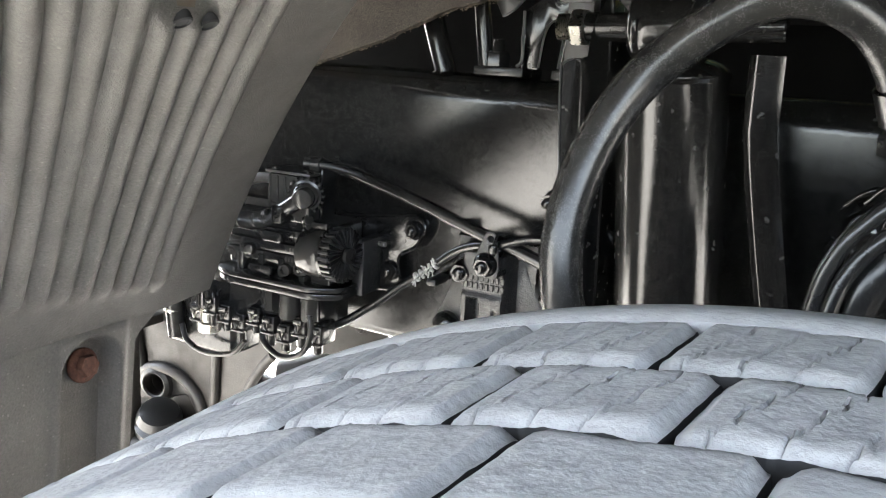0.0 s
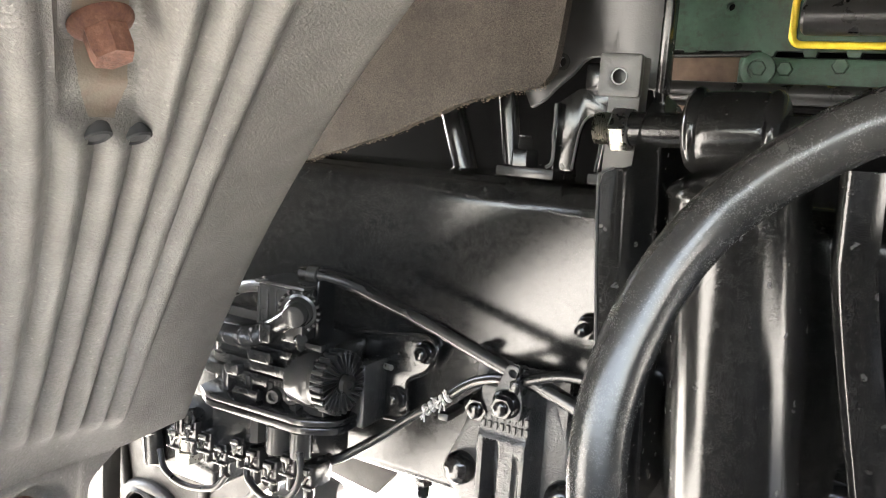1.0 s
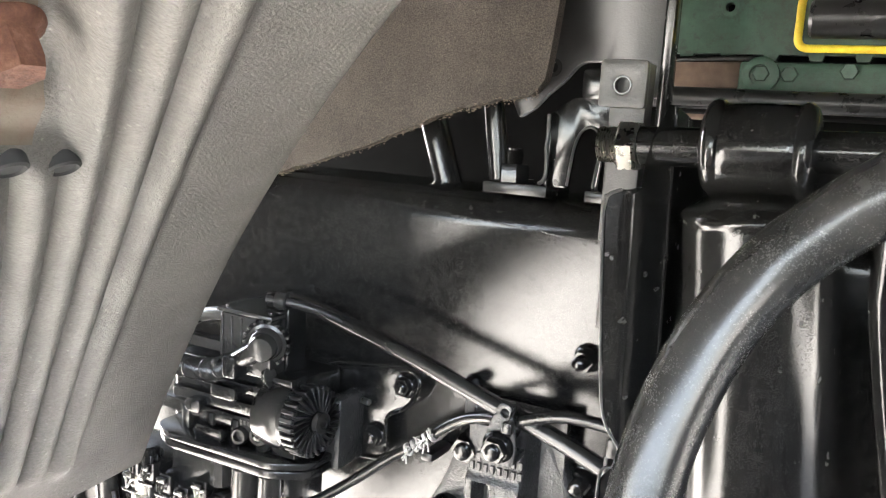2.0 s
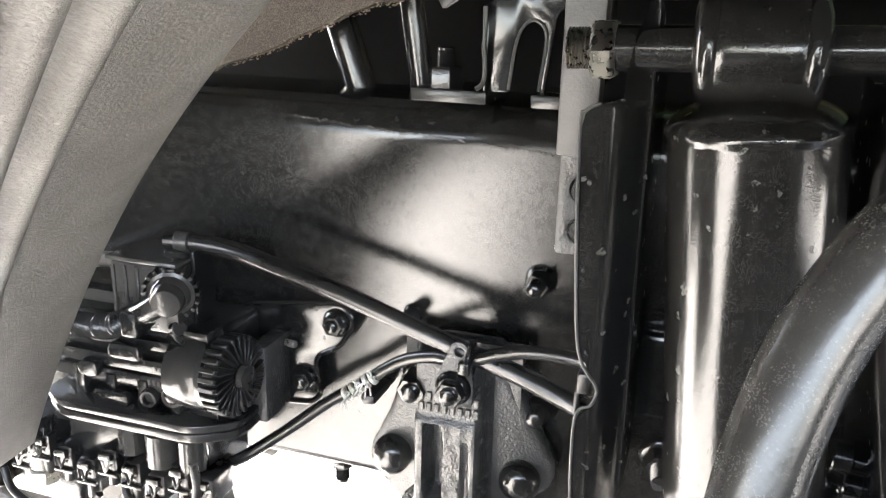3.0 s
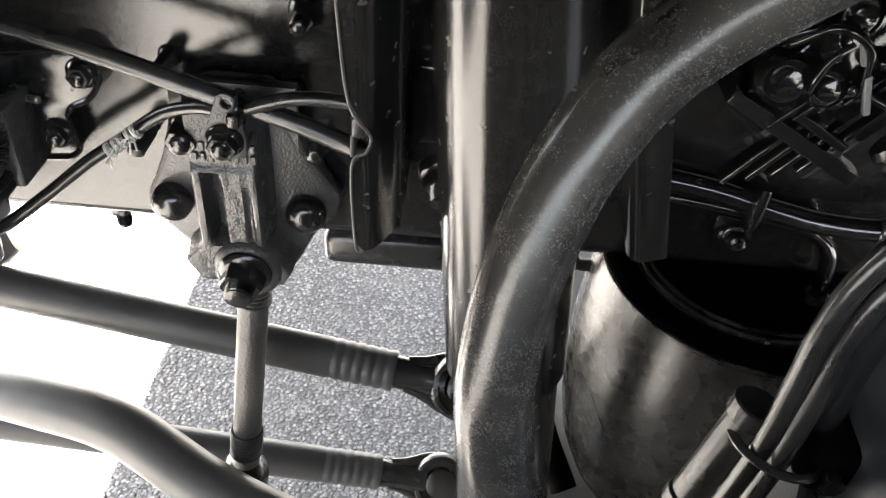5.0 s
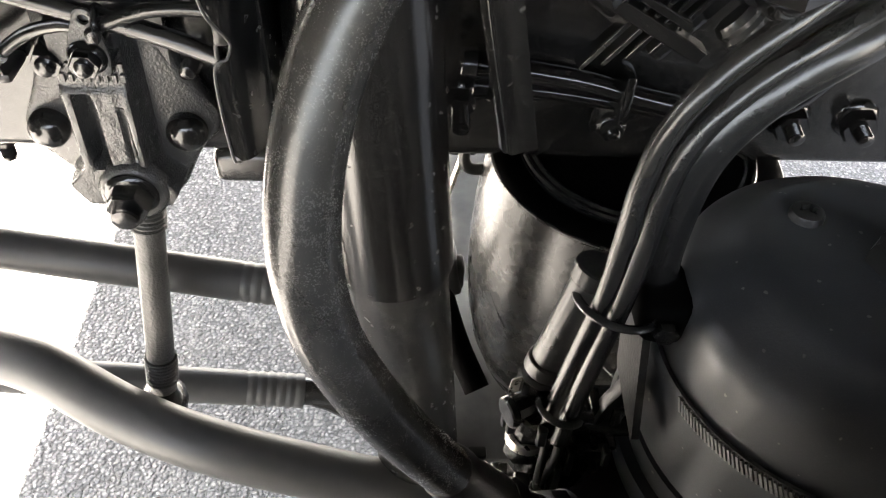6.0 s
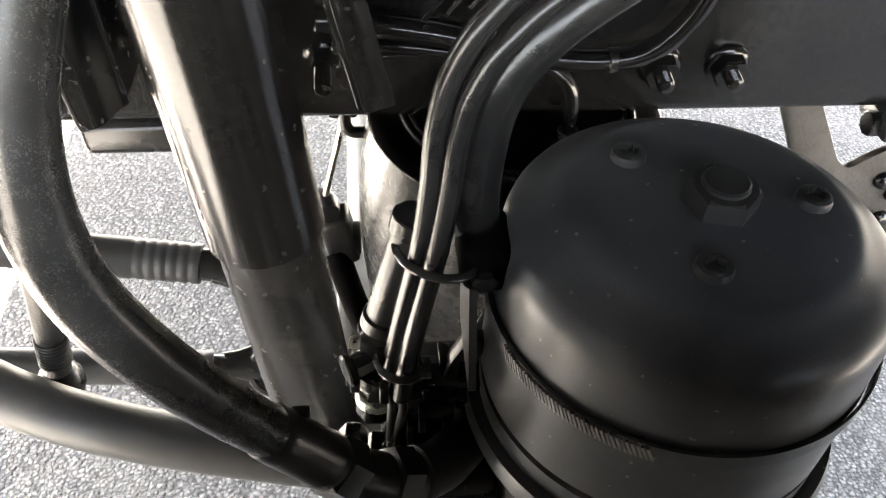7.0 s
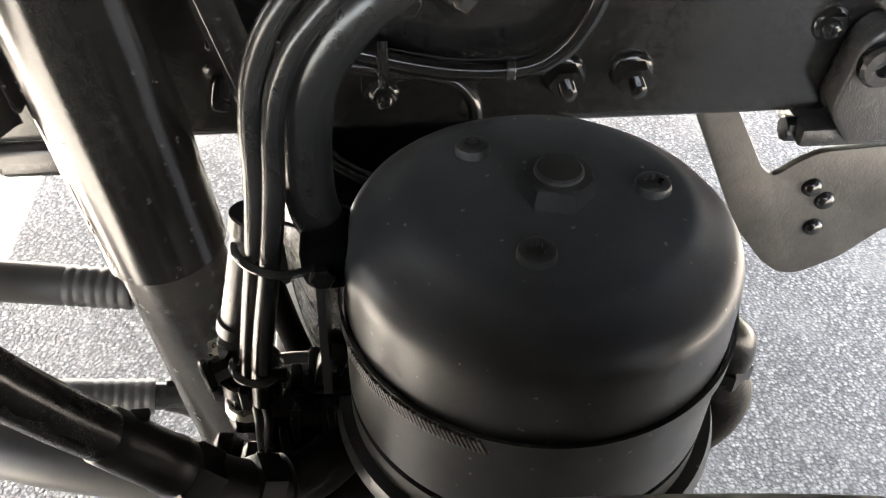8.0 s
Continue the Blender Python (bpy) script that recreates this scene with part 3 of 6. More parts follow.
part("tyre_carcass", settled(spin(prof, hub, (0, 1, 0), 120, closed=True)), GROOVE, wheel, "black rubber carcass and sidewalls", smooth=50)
part("rim", spin([(0.294, 0.0), (0.286, -0.02), (0.28, -0.1), (0.2, -0.12), (0.16, -0.16), (0.12, -0.16), (0.0, -0.165)], hub, (0, 1, 0), 64), SATIN, wheel)
for y0, y1 in ((0.016, -0.024), (-0.2230, -0.262)):
    side = 1 if y0 > 0 else -1
    ends = (y0, y1) if side > 0 else (y1, y0)
    pr = [(R - 0.022, ends[0] + 0.004 * side), (R - 0.0125, ends[0]), (R - 0.0055, ends[0] - 0.006 * side), (R - 0.0015, ends[0] - 0.016 * side), (R, ends[0] - 0.028 * side), (R - 0.0002, ends[1] + 0.003 * side), (R - 0.0016, ends[1] + 0.0006 * side), (R - 0.004, ends[1]), (R - 0.022, ends[1])]
    part("shoulder_rib", settled(spin(pr, hub, (0, 1, 0), 240, closed=True)), TREAD, wheel, "continuous dusty rib on the tread's shoulder", smooth=40)


def crisp(w):
    """Sampling that crowds towards both ends."""
    return 0.72 * w + 0.28 * (0.5 - 0.5 * math.cos(math.pi * w))


# rows of blocks: from, to (across), shift round, whether sliced by sipes
PITCHES = 55
PITCH = 2 * math.pi / PITCHES
ROWS_ACROSS = [(-0.0262, -0.0732, -9.2, True), (-0.0756, -0.1227, -7.4, True), (-0.1251, -0.1716, -5.3, False), (-0.1748, -0.2205, -3.4, False)]
for ri, (y0, y1, gap_at, sliced) in enumerate(ROWS_ACROSS):
    bm = bmesh.new()
    n_a, n_b = 96, 14
    span = PITCH * 0.966
    top = []
    for i in range(n_a + 1):
        row = []
        for j in range(n_b + 1):
            u, v = crisp(i / n_a), crisp(j / n_b)
            # corners cut back, so that the gaps open where they meet the grooves
            nip = 0.045 * (step(0.15, 0.0, v) + step(0.85, 1.0, v))
            a = (u - 0.5) * span * (1 - nip) - radians(0.83) * (v - 0.5)
            yy = y0 + (y1 - y0) * v + 0.0009 * math.sin(u * math.pi * 2 + ri) * (1 - 2 * v)
            e = min(u, 1 - u) * span * R
            f = min(v, 1 - v) * abs(y1 - y0)
            drop = 0.0030 * (1 - step(0, 0.0044, e)) + 0.0026 * (1 - step(0, 0.0040, f))
            if sliced:
                for sp in (0.24, 0.5, 0.76):
                    w = abs(u - sp + 0.20 * (v - 0.5) - 0.014 * math.sin(v * 23 + ri + sp * 9) - 0.008 * math.sin(v * 51 + sp * 30))
                    drop += 0.0017 * max(0.0, 1 - w / 0.0105) * step(0.0, 0.06, v) * step(1.0, 0.94, v) * (0.55 + 0.45 * math.sin(v * 12 + sp * 20 + ri) ** 2)
            rr = R - drop + 0.0006 * noise.noise(Vector((u * 7, v * 7, ri))) + 0.0003 * noise.noise(Vector((u * 25, v * 22, ri + 4)))
            row.append(bm.verts.new((rr * math.sin(a), yy, rr * math.cos(a))))
        top.append(row)
    for a, b in zip(top, top[1:]):
        for j in range(n_b):
            bm.faces.new((a[j], a[j + 1], b[j + 1], b[j]))
    rim_edges = [e for e in bm.edges if e.is_boundary]
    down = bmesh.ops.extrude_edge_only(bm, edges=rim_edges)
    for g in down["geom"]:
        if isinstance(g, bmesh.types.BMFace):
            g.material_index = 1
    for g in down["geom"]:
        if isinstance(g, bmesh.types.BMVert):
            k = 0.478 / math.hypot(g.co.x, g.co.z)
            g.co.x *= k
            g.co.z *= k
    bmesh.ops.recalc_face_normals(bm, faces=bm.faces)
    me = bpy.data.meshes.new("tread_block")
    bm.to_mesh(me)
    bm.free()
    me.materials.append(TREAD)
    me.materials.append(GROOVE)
    me.shade_smooth()
    me.set_sharp_from_angle(angle=radians(50))
    for k in range(PITCHES):
        a = radians(gap_at) + PITCH * (k + 0.5)
        if HUB_Z + R * math.cos(a) < 0.03:
            continue
        o = new("tread_block", me)
        o.parent = wheel
        o.matrix_parent_inverse = Matrix.Translation(-wheel.location)
        o.matrix_basis = Matrix.Translation(hub) @ Matrix.Rotation(a, 4, "Y")

# ---- the damper and its bracket ----
SX, SY = 0.1305, -0.093


def on_damper(z):
    return Vector((SX - 0.088 * (z - 0.9), SY - 0.012 * (z - 0.9), z))


axis = (on_damper(0.5) - on_damper(1.0)).normalized()
damper = thing("shock_absorber", on_damper(0.22), "glossy black shock absorber with dried water spots", "shock absorber")
p_top = on_damper(0.985)
bm = spin([(0.0, -0.0120), (0.020, -0.0116), (0.031, -0.0090), (0.0385, -0.0050), (0.0432, -0.0010), (0.0452, 0.0028), (0.0452, 0.0052), (0.0440, 0.0070), (0.0436, 0.009), (0.0430, 0.33), (0.0430, 0.343), (0.0405, 0.3445), (0.038, 0.345)], p_top, axis, 64)
part("dust_tube", bm, GLOSS, damper, "glossy upper tube with rolled cap")
bm = spin([(0.0385, 0.30), (0.0385, 0.66), (0.034, 0.675), (0.02, 0.68), (0.0, 0.68)], p_top, axis, 48)
part("lower_tube", bm, LOWER_TUBE, damper)
EYE_C = Vector((0.1195, -0.104, 1.0195))
bm = spin([(0.0145, -0.0225), (0.0240, -0.0225), (0.0252, -0.0205), (0.0257, -0.014), (0.0260, 0.0), (0.0257, 0.014), (0.0252, 0.0205), (0.0240, 0.0225), (0.0145, 0.0225)], EYE_C, (1, 0, 0.03), 40)
part("eye", bm, GLOSS, damper)
for sgn in (-1, 1):
    c = EYE_C + Vector((0.0235 * sgn, 0, 0))
    bm = spin([(0.0120, -0.0068), (0.0200, -0.0066), (0.0245, -0.0048), (0.0270, -0.0020), (0.0276, 0.0005), (0.0268, 0.0030), (0.0250, 0.0046), (0.0225, 0.0062), (0.0120, 0.0066)] if sgn < 0 else [(0.0120, -0.0066), (0.0225, -0.0062), (0.0250, -0.0046), (0.0268, -0.0030), (0.0276, -0.0005), (0.0270, 0.0020), (0.0245, 0.0048), (0.0200, 0.0066), (0.0120, 0.0068)], c, (1, 0, 0.03), 48)
    part("bush_flange", bm, BOLT, damper, "rounded black bush lip", smooth=70)
bm = tube([on_damper(1.006), on_damper(0.992)], 0.015, 28, 6, radius_at=lambda u, l: 0.0150 + 0.008 * u * u)
part("neck", bm, GLOSS, damper)
bm = bmesh.new()
for row in range(2):
    for i in range(4):
        c = on_damper(0.692 - 0.009 * row) + Vector((-0.030 + 0.0062 * i, -0.0290 - 0.0024 * i, -0.001 * i))
        box(c - Vector((0.0018, 0.0012, 0.003)), c + Vector((0.0018, 0.0012, 0.003)), 0.0004, 1, bm)
part("stamped_mark", bm, GLOSS, damper, "unreadable raised marks in bars")

bracket = thing("damper_bracket", (0.06, -0.004, 0.74), "black folded steel bracket holding the shock absorber pin", "bracket")
# near arm: web plate square to the rail and a turned-out front flange with a cable notch
web = rounded([(-0.001, 0.735), (-0.001, 1.0), (-0.06, 1.035), (-0.103, 1.042), (-0.097, 0.995), (-0.092, 0.96), (-0.060, 0.735)], 0.008)
part("arm_web", plate(web, 0.066, 0.072, axis="x", bevel=0.001), GLOSS, bracket)
FLANGE_EDGE = [(0.728, 0.050), (0.735, 0.0452), (0.803, 0.0450), (0.814, 0.0535), (0.821, 0.0562), (0.828, 0.0555), (0.850, 0.0452), (0.905, 0.0415), (0.978, 0.0400), (0.988, 0.0425), (0.992, 0.0500), (0.993, 0.0590), (1.012, 0.0605), (1.024, 0.0625), (1.034, 0.0655), (1.042, 0.0680)]


def flange_left(z):
    for (za, xa), (zb, xb) in zip(FLANGE_EDGE, FLANGE_EDGE[1:]):
        if z <= zb:
            return xa + (xb - xa) * (z - za) / (zb - za)
    return FLANGE_EDGE[-1][1]


bm = bmesh.new()
levels = sorted({0.728 + 0.314 * k / 90 for k in range(91)} | {z for z, _ in FLANGE_EDGE})
fronts, backs = [], []
for z in levels:
    x0 = flange_left(z)
    front, back = [], []
    for k in range(13):
        u = k / 12
        x = x0 + (0.0715 - x0) * math.sin(u * math.pi / 2)
        bend = 0.026 * step(0.050, 0.0715, x) ** 1.6
        y = -0.1035 + bend - 0.15 * (z - 0.86) + 0.10 * (x - 0.064)
        front.append(bm.verts.new((x, y, z)))
        back.append(bm.verts.new((x - 0.003 * u, y + 0.0055 - 0.002 * u, z)))
    fronts.append(front)
    backs.append(back)
for fa, fb, ba, bb in zip(fronts, fronts[1:], backs, backs[1:]):
    for k in range(12):
        bm.faces.new((fa[k], fa[k + 1], fb[k + 1], fb[k]))
        bm.faces.new((ba[k], bb[k], bb[k + 1], ba[k + 1]))
    bm.faces.new((fa[0], fb[0], bb[0], ba[0]))
    bm.faces.new((fa[12], ba[12], bb[12], fb[12]))
for front, back in ((fronts[0], backs[0]), (fronts[-1], backs[-1])):
    for k in range(12):
        bm.faces.new((front[k], back[k], back[k + 1], front[k + 1]))
bmesh.ops.recalc_face_normals(bm, faces=bm.faces)
bmesh.ops.bevel(bm, geom=[e for e in bm.edges if len(e.link_faces) == 2 and e.calc_face_angle(0) > 1.0], offset=0.0011, segments=2, affect="EDGES")
part("arm_flange", bm, GLOSS, bracket, "bent front flange with a cable notch", smooth=45)
# thin paler tube along the flange's left edge
edge = []
for z, x in FLANGE_EDGE[:11]:
    edge.append((x - 0.0002, -0.1037 + 0.026 * step(0.050, 0.0715, x) ** 1.6 - 0.15 * (z - 0.86) + 0.10 * (x - 0.064), z))
part("pale_edge", tube(edge, 0.0010, 8, 6), POST, bracket, "thin paler edge of the flange")
# far arm, splayed outwards
bm = bmesh.new()
n = 14
ring = []
for i in range(n + 1):
    z = 1.002 - (1.002 - 0.738) * i / n
    u = max(0.0, (0.945 - z) / 0.22)
    x = 0.181 + 0.006 * i / n + 0.038 * min(1.2, u) ** 1.1
    w = 0.026
    y = -0.105 + 0.02 * u * 0.6 - 0.06 * (z - 0.86)
    ring.append([bm.verts.new(q) for q in ((x, -0.004, z), (x, y + 0.008, z), (x + 0.0025, y + 0.002, z), (x + 0.008, y, z), (x + w, y + 0.007, z), (x + w, y + 0.012, z), (x + 0.009, y + 0.005, z), (x + 0.006, y + 0.008, z), (x + 0.006, -0.004, z))])
for a, b in zip(ring, ring[1:]):
    for k in range(9):
        bm.faces.new((a[k], a[(k + 1) % 9], b[(k + 1) % 9], b[k]))
bm.faces.new(ring[0])
bm.faces.new(ring[-1])
bmesh.ops.bevel(bm, geom=[e for e in bm.edges if e.verts[0] in ring[-1] and e.verts[1] in ring[-1]], offset=0.002, segments=2, affect="EDGES")
part("far_arm", bm, GLOSS, bracket, smooth=50)
bm = rod(EYE_C + Vector((-0.068, 0, -0.002)), EYE_C + Vector((0.085, 0, 0.003)), 0.0115, 32, 0.001)
part("pin", bm, GLOSS, bracket, "glossy pin through the shock absorber eye")
prof, z = [(0.0090, 0.0)], 0.0
for k in range(8):
    prof += [(0.0108, z + 0.0007), (0.0092, z + 0.0014)]
    z += 0.0016
prof += [(0.0108, z + 0.001), (0.0108, z + 0.004)]
part("threaded_end", spin(prof, EYE_C + Vector((-0.092, 0, -0.003)), (1, 0, 0.03), 28), DULL_ZINC, bracket, "dark oiled thread")
part("pin_nut", spin([(0.0135, 0), (0.0162, 0.0018), (0.0162, 0.0105), (0.0150, 0.0125), (0.0120, 0.0125)], EYE_C + Vector((-0.0795, 0, -0.003)), (1, 0, 0.03), 6), DULL_ZINC, bracket, "bright zinc-plated hexagon nut", smooth=20)

# pale upright bar with a threaded hole, and its tab on the rail
upright = thing("hood_bracket", (0.024, -0.03, 0.885), "grey steel upright bracket with a threaded square head", "bracket")
out = rounded([(0.014, 0.950), (0.037, 0.950), (0.0385, 1.07), (0.0085, 1.07), (0.010, 1.046), (0.014, 1.04)], 0.002)
part("post", plate(out, -0.048, -0.030, bevel=0.0012), POST, upright)
part("head", plate(rounded([(0.008, 1.040), (0.0395, 1.040), (0.0395, 1.071), (0.008, 1.071)], 0.003), -0.056, -0.0485, [ring_pts(0.0235, 1.0545, 0.0062)], 0.0012), POST, upright, "square head with a threaded hole")
part("thread", spin([(0.0062, 0), (0.0062, 0.006), (0.0050, 0.006), (0.0050, 0.0)], (0.0235, -0.0555, 1.0545), (0, 1, 0), 20, closed=True), BOLT, upright)
part("tab", plate(rounded([(0.0155, 0.886), (0.045, 0.886), (0.045, 0.957), (0.0155, 0.957)], 0.003), -0.040, -0.0300, [ring_pts(0.0315, 0.902, 0.0088), ring_pts(0.0315, 0.928, 0.0088)], 0.001), CAST, upright)
for x, z in ((0.0315, 0.902), (0.0315, 0.928)):
    bm = spin([(0.0080, 0), (0.0080, 0.0080), (0.0072, 0.0092), (0.0044, 0.0092), (0.0040, 0.004), (0.0, 0.004)], (x, -0.033, z), (0, -1, 0), 18)
    part("socket_screw", bm, BOLT, upright)
part("spacer", box((0.016, -0.0305, 0.888), (0.046, 0.0, 0.952), 0.002), CAST, upright)

feet = thing("cab_mount_bracket", (-0.07, 0.02, 0.97), "grey folded steel bracket bolted on top of the rail", "bracket")
part("foot", box((-0.097, -0.004, 0.9705), (-0.043, 0.05, 0.980), 0.002), SATIN, feet)
part("foot", box((-0.0135, -0.004, 0.9705), (0.02, 0.05, 0.980), 0.002), SATIN, feet)
arch = rounded([(-0.047, 0.979), (-0.047, 1.035), (-0.030, 1.047), (0.006, 1.050), (0.006, 1.035), (0.0, 1.030), (-0.006, 0.979), (-0.010, 0.979), (-0.006, 1.015), (-0.012, 1.026), (-0.020, 1.024), (-0.026, 1.012), (-0.030, 0.979)], 0.003)
part("arch", plate(arch, 0.004, 0.010, bevel=0.001), GLOSS, feet)
part("arch_lip", tube([(-0.030, 0.0035, 0.981), (-0.0262, 0.0035, 1.011), (-0.0205, 0.0035, 1.0235), (-0.0125, 0.0035, 1.0255), (-0.0065, 0.0035, 1.0150), (-0.0098, 0.0035, 0.981)], 0.0011, 8, 6), POST, feet, "worn bright edge of the arch")
part("side_flange", box((-0.047, -0.002, 0.979), (-0.0435, 0.03, 1.035), 0.001), GLOSS, feet)
part("flange_edge", tube([(-0.0505, -0.003, 0.981), (-0.0465, -0.003, 0.984), (-0.0450, -0.003, 0.990), (-0.0452, -0.003, 1.000), (-0.0462, -0.003, 1.008), (-0.0455, -0.003, 1.015), (-0.0458, -0.003, 1.034)], 0.0015, 8, 6), POST, feet, "ragged bright cut edge")
part("top_clamp", box((-0.020, -0.012, 1.045), (0.008, 0.006, 1.068), 0.004), GLOSS, feet)
hex_bolt(feet, (-0.0755, 0.008, 0.980), (0, 0, 1), 0.0, 0.0125, 0.014, 0.0068, 0.012)
back_plate = tagged(obj("bulkhead_plate", plate(rounded([(-0.094, 1.030), (-0.081, 1.038), (-0.070, 1.050), (-0.057, 1.061), (-0.047, 1.073), (-0.041, 1.0765), (-0.023, 1.0775), (-0.017, 1.071), (-0.015, 1.055), (0.022, 1.050), (0.024, 1.3305), (-0.2, 1.3305), (-0.12, 1.08)], 0.002), 0.052, 0.060, [ring_pts(-0.067, 1.072, 0.0045)], 0.0015), MATT), "dark satin steel plate standing behind the rail brackets", "steel plate")
part("turned_edge", box((0.022, 0.040, 0.985), (0.030, 0.060, 1.322), 0.002), GLOSS, back_plate)
part("grommet", spin([(0.0045, 0), (0.0075, 0), (0.0075, 0.003), (0.0045, 0.003)], (-0.067, 0.053, 1.072), (0, -1, 0), 18, closed=True), PLASTIC, back_plate)

# ---- above the rail: felt, pipes, green engine ----
felt = thing("felt_mat", (-0.2, 0.0, 1.05), "brown felt insulation mat with a frayed lower edge", "insulation mat")
bm = bmesh.new()


def felt_low(x):
    pts = [(-0.62, 0.90), (-0.305, 0.967), (-0.205, 0.999), (-0.13, 1.030), (-0.075, 1.043), (-0.052, 1.047)]
    for (a, za), (b, zb) in zip(pts, pts[1:]):
        if x <= b:
            return za + (zb - za) * (x - a) / (b - a)
    return 1.05


cols = [-0.6 + 0.0085 * k for k in range(66)]
grid = []
for x in cols:
    low = felt_low(x) + 0.0022 * noise.noise(Vector((x * 90, 0, 5)))
    row = []
    for k in range(16):
        v = k / 15
        z = low + (1.325 - low) * v ** 1.3
        xe = min(x, -0.048 + 0.055 * step(1.05, 1.13, z) - 0.008 * step(1.06, 1.04, z)) if x > -0.07 else x
        y = -0.004 - 0.05 * (1 - v) * step(-0.3, -0.05, x) * 0.3 + 0.004 * noise.noise(Vector((x * 14, z * 14, 2))) + 0.05 * v
        row.append(bm.verts.new((xe, y, z)))
    grid.append(row)
for a, b in zip(grid, grid[1:]):
    for k in range(15):
        bm.faces.new((a[k], a[k + 1], b[k + 1], b[k]))
bmesh.ops.remove_doubles(bm, verts=bm.verts[:], dist=1e-5)
back = bmesh.ops.extrude_face_region(bm, geom=bm.faces[:])
bmesh.ops.translate(bm, vec=(0, 0.012, 0), verts=[g for g in back["geom"] if isinstance(g, bmesh.types.BMVert)])
part("mat", bm, FELT, felt, smooth=60)
bm = bmesh.new()
for k in range(800):
    x = random.uniform(-0.42, -0.05)
    z = felt_low(x) + 0.0022 * noise.noise(Vector((x * 90, 0, 5)))
    c = Vector((x, -0.004 - 0.015 * step(-0.3, -0.05, x) + random.uniform(-0.002, 0.010), z + random.uniform(-0.003, 0.0012)))
    bmesh.ops.create_icosphere(bm, subdivisions=1, radius=random.uniform(0.00022, 0.00055), matrix=Matrix.Translation(c) @ Matrix.Diagonal((random.uniform(0.8, 3.0), 1, random.uniform(0.5, 1.6), 1)))
tagged(part("frayed_edge", bm, FRAY, felt, "pale loose fibres along the edge"), kind="stuff")

for x, tilt, r, lab in ((-0.172, 0.022, 0.0125, "black steel pipe behind the rail"), (-0.116, 0.010, 0.0095, "thin black pipe behind the rail")):
    bm = tube([(x - tilt * 1.2, 0.065, 1.07), (x - tilt * 0.1, 0.065, 1.0), (x + tilt * 0.6, 0.065, 0.955), (x + tilt * 1.4, 0.068, 0.90), (x + tilt * 2.4, 0.072, 0.83)], r, 24)
    tagged(obj("pipe", bm, BOLT), lab, "pipe", "pipes behind the rail")
# block face gets its darkness from colour, standing for shade behind the rail
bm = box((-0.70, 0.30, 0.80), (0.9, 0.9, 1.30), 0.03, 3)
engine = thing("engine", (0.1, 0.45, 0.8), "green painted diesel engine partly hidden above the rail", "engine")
part("block", bm, SHADE_BLACK, engine, "engine block coloured near black to stand for shade")
low = [(-0.03, 1.101)]
x = -0.03
while x < 0.62:
    low += [(x + 0.022, 1.101), (x + 0.024, 1.096), (x + 0.034, 1.096), (x + 0.036, 1.101)]
    x += 0.038
panel = low + [(0.64, 1.101), (0.64, 1.25), (-0.03, 1.25)]
part("side_cover", plate(panel, 0.225, 0.235, [ring_pts(0.035, 1.143, 0.004)], 0.001), GREEN, engine, "green pressed cover with a tabbed edge")
part("ledge", box((0.05, 0.215, 1.062), (0.64, 0.30, 1.0945), 0.004), GREEN, engine)
part("lower_ledge", box((-0.01, 0.20, 1.045), (0.64, 0.30, 1.060), 0.003), SHADE_BLACK, engine)
part("oil_pipe", rod((-0.02, 0.185, 1.058), (0.64, 0.185, 1.058), 0.0095, 24, 0.001), RUBBER, engine, "black oil pipe below the ledge")
part("boss", spin([(0.016, 0), (0.016, 0.006), (0.013, 0.008), (0.009, 0.008), (0.009, 0.003), (0, 0.003)], (0.070, 0.214, 1.082), (0, -1, 0), 28), GREEN, engine)
for x in (0.070, 0.094, 0.142, 0.23):
    hex_bolt(engine, (x, 0.214, 1.083 if x < 0.1 else 1.087), (0, -1, 0), 0.0, 0.0075, 0.005, mat=GREEN)
part("hole_ring", spin([(0.0042, 0), (0.008, 0), (0.0085, 0.002), (0.0042, 0.002)], (0.035, 0.2248, 1.143), (0, -1, 0), 24, closed=True), GREEN, engine)
part("heat_shield", box((-0.03, 0.24, 1.04), (0.062, 0.28, 1.0995), 0.006), COPPER, engine, "brown metal shield")
part("thin_spring", tube([(-0.02, 0.222, 1.0945), (0.06, 0.222, 1.0975)], 0.003, 12, 40, radius_at=lambda u, l: 0.0026 + 0.0006 * math.sin(l * 3000)), SATIN, engine)
loop = rounded([(0.098, 1.105), (0.60, 1.105), (0.60, 1.152), (0.098, 1.152)], 0.010, 6)
pts = []
for qa, qb in zip(loop, loop[1:] + loop[:1]):
    steps = max(1, int((Vector(qb) - Vector(qa)).length / 0.008))
    pts += [(qa[0] + (qb[0] - qa[0]) * k / steps, 0.205, qa[1] + (qb[1] - qa[1]) * k / steps) for k in range(steps)]
part("seal", tube(pts + pts[:1], 0.0036, 10, 1), YELLOW, engine, "bright yellow rubber seal")
part("seal_back", plate(loop, 0.208, 0.224), GREEN, engine)
part("intake_pipe", rod((0.108, 0.185, 1.128), (0.60, 0.185, 1.128), 0.0165, 28, 0.003), RUBBER, engine, "black rubber intake pipe")

# ---- air hose loop over the damper ----
hose = thing("brake_hose", (0.19, -0.308, 0.70), "thick black rubber brake hose bent in a loop", "hose")
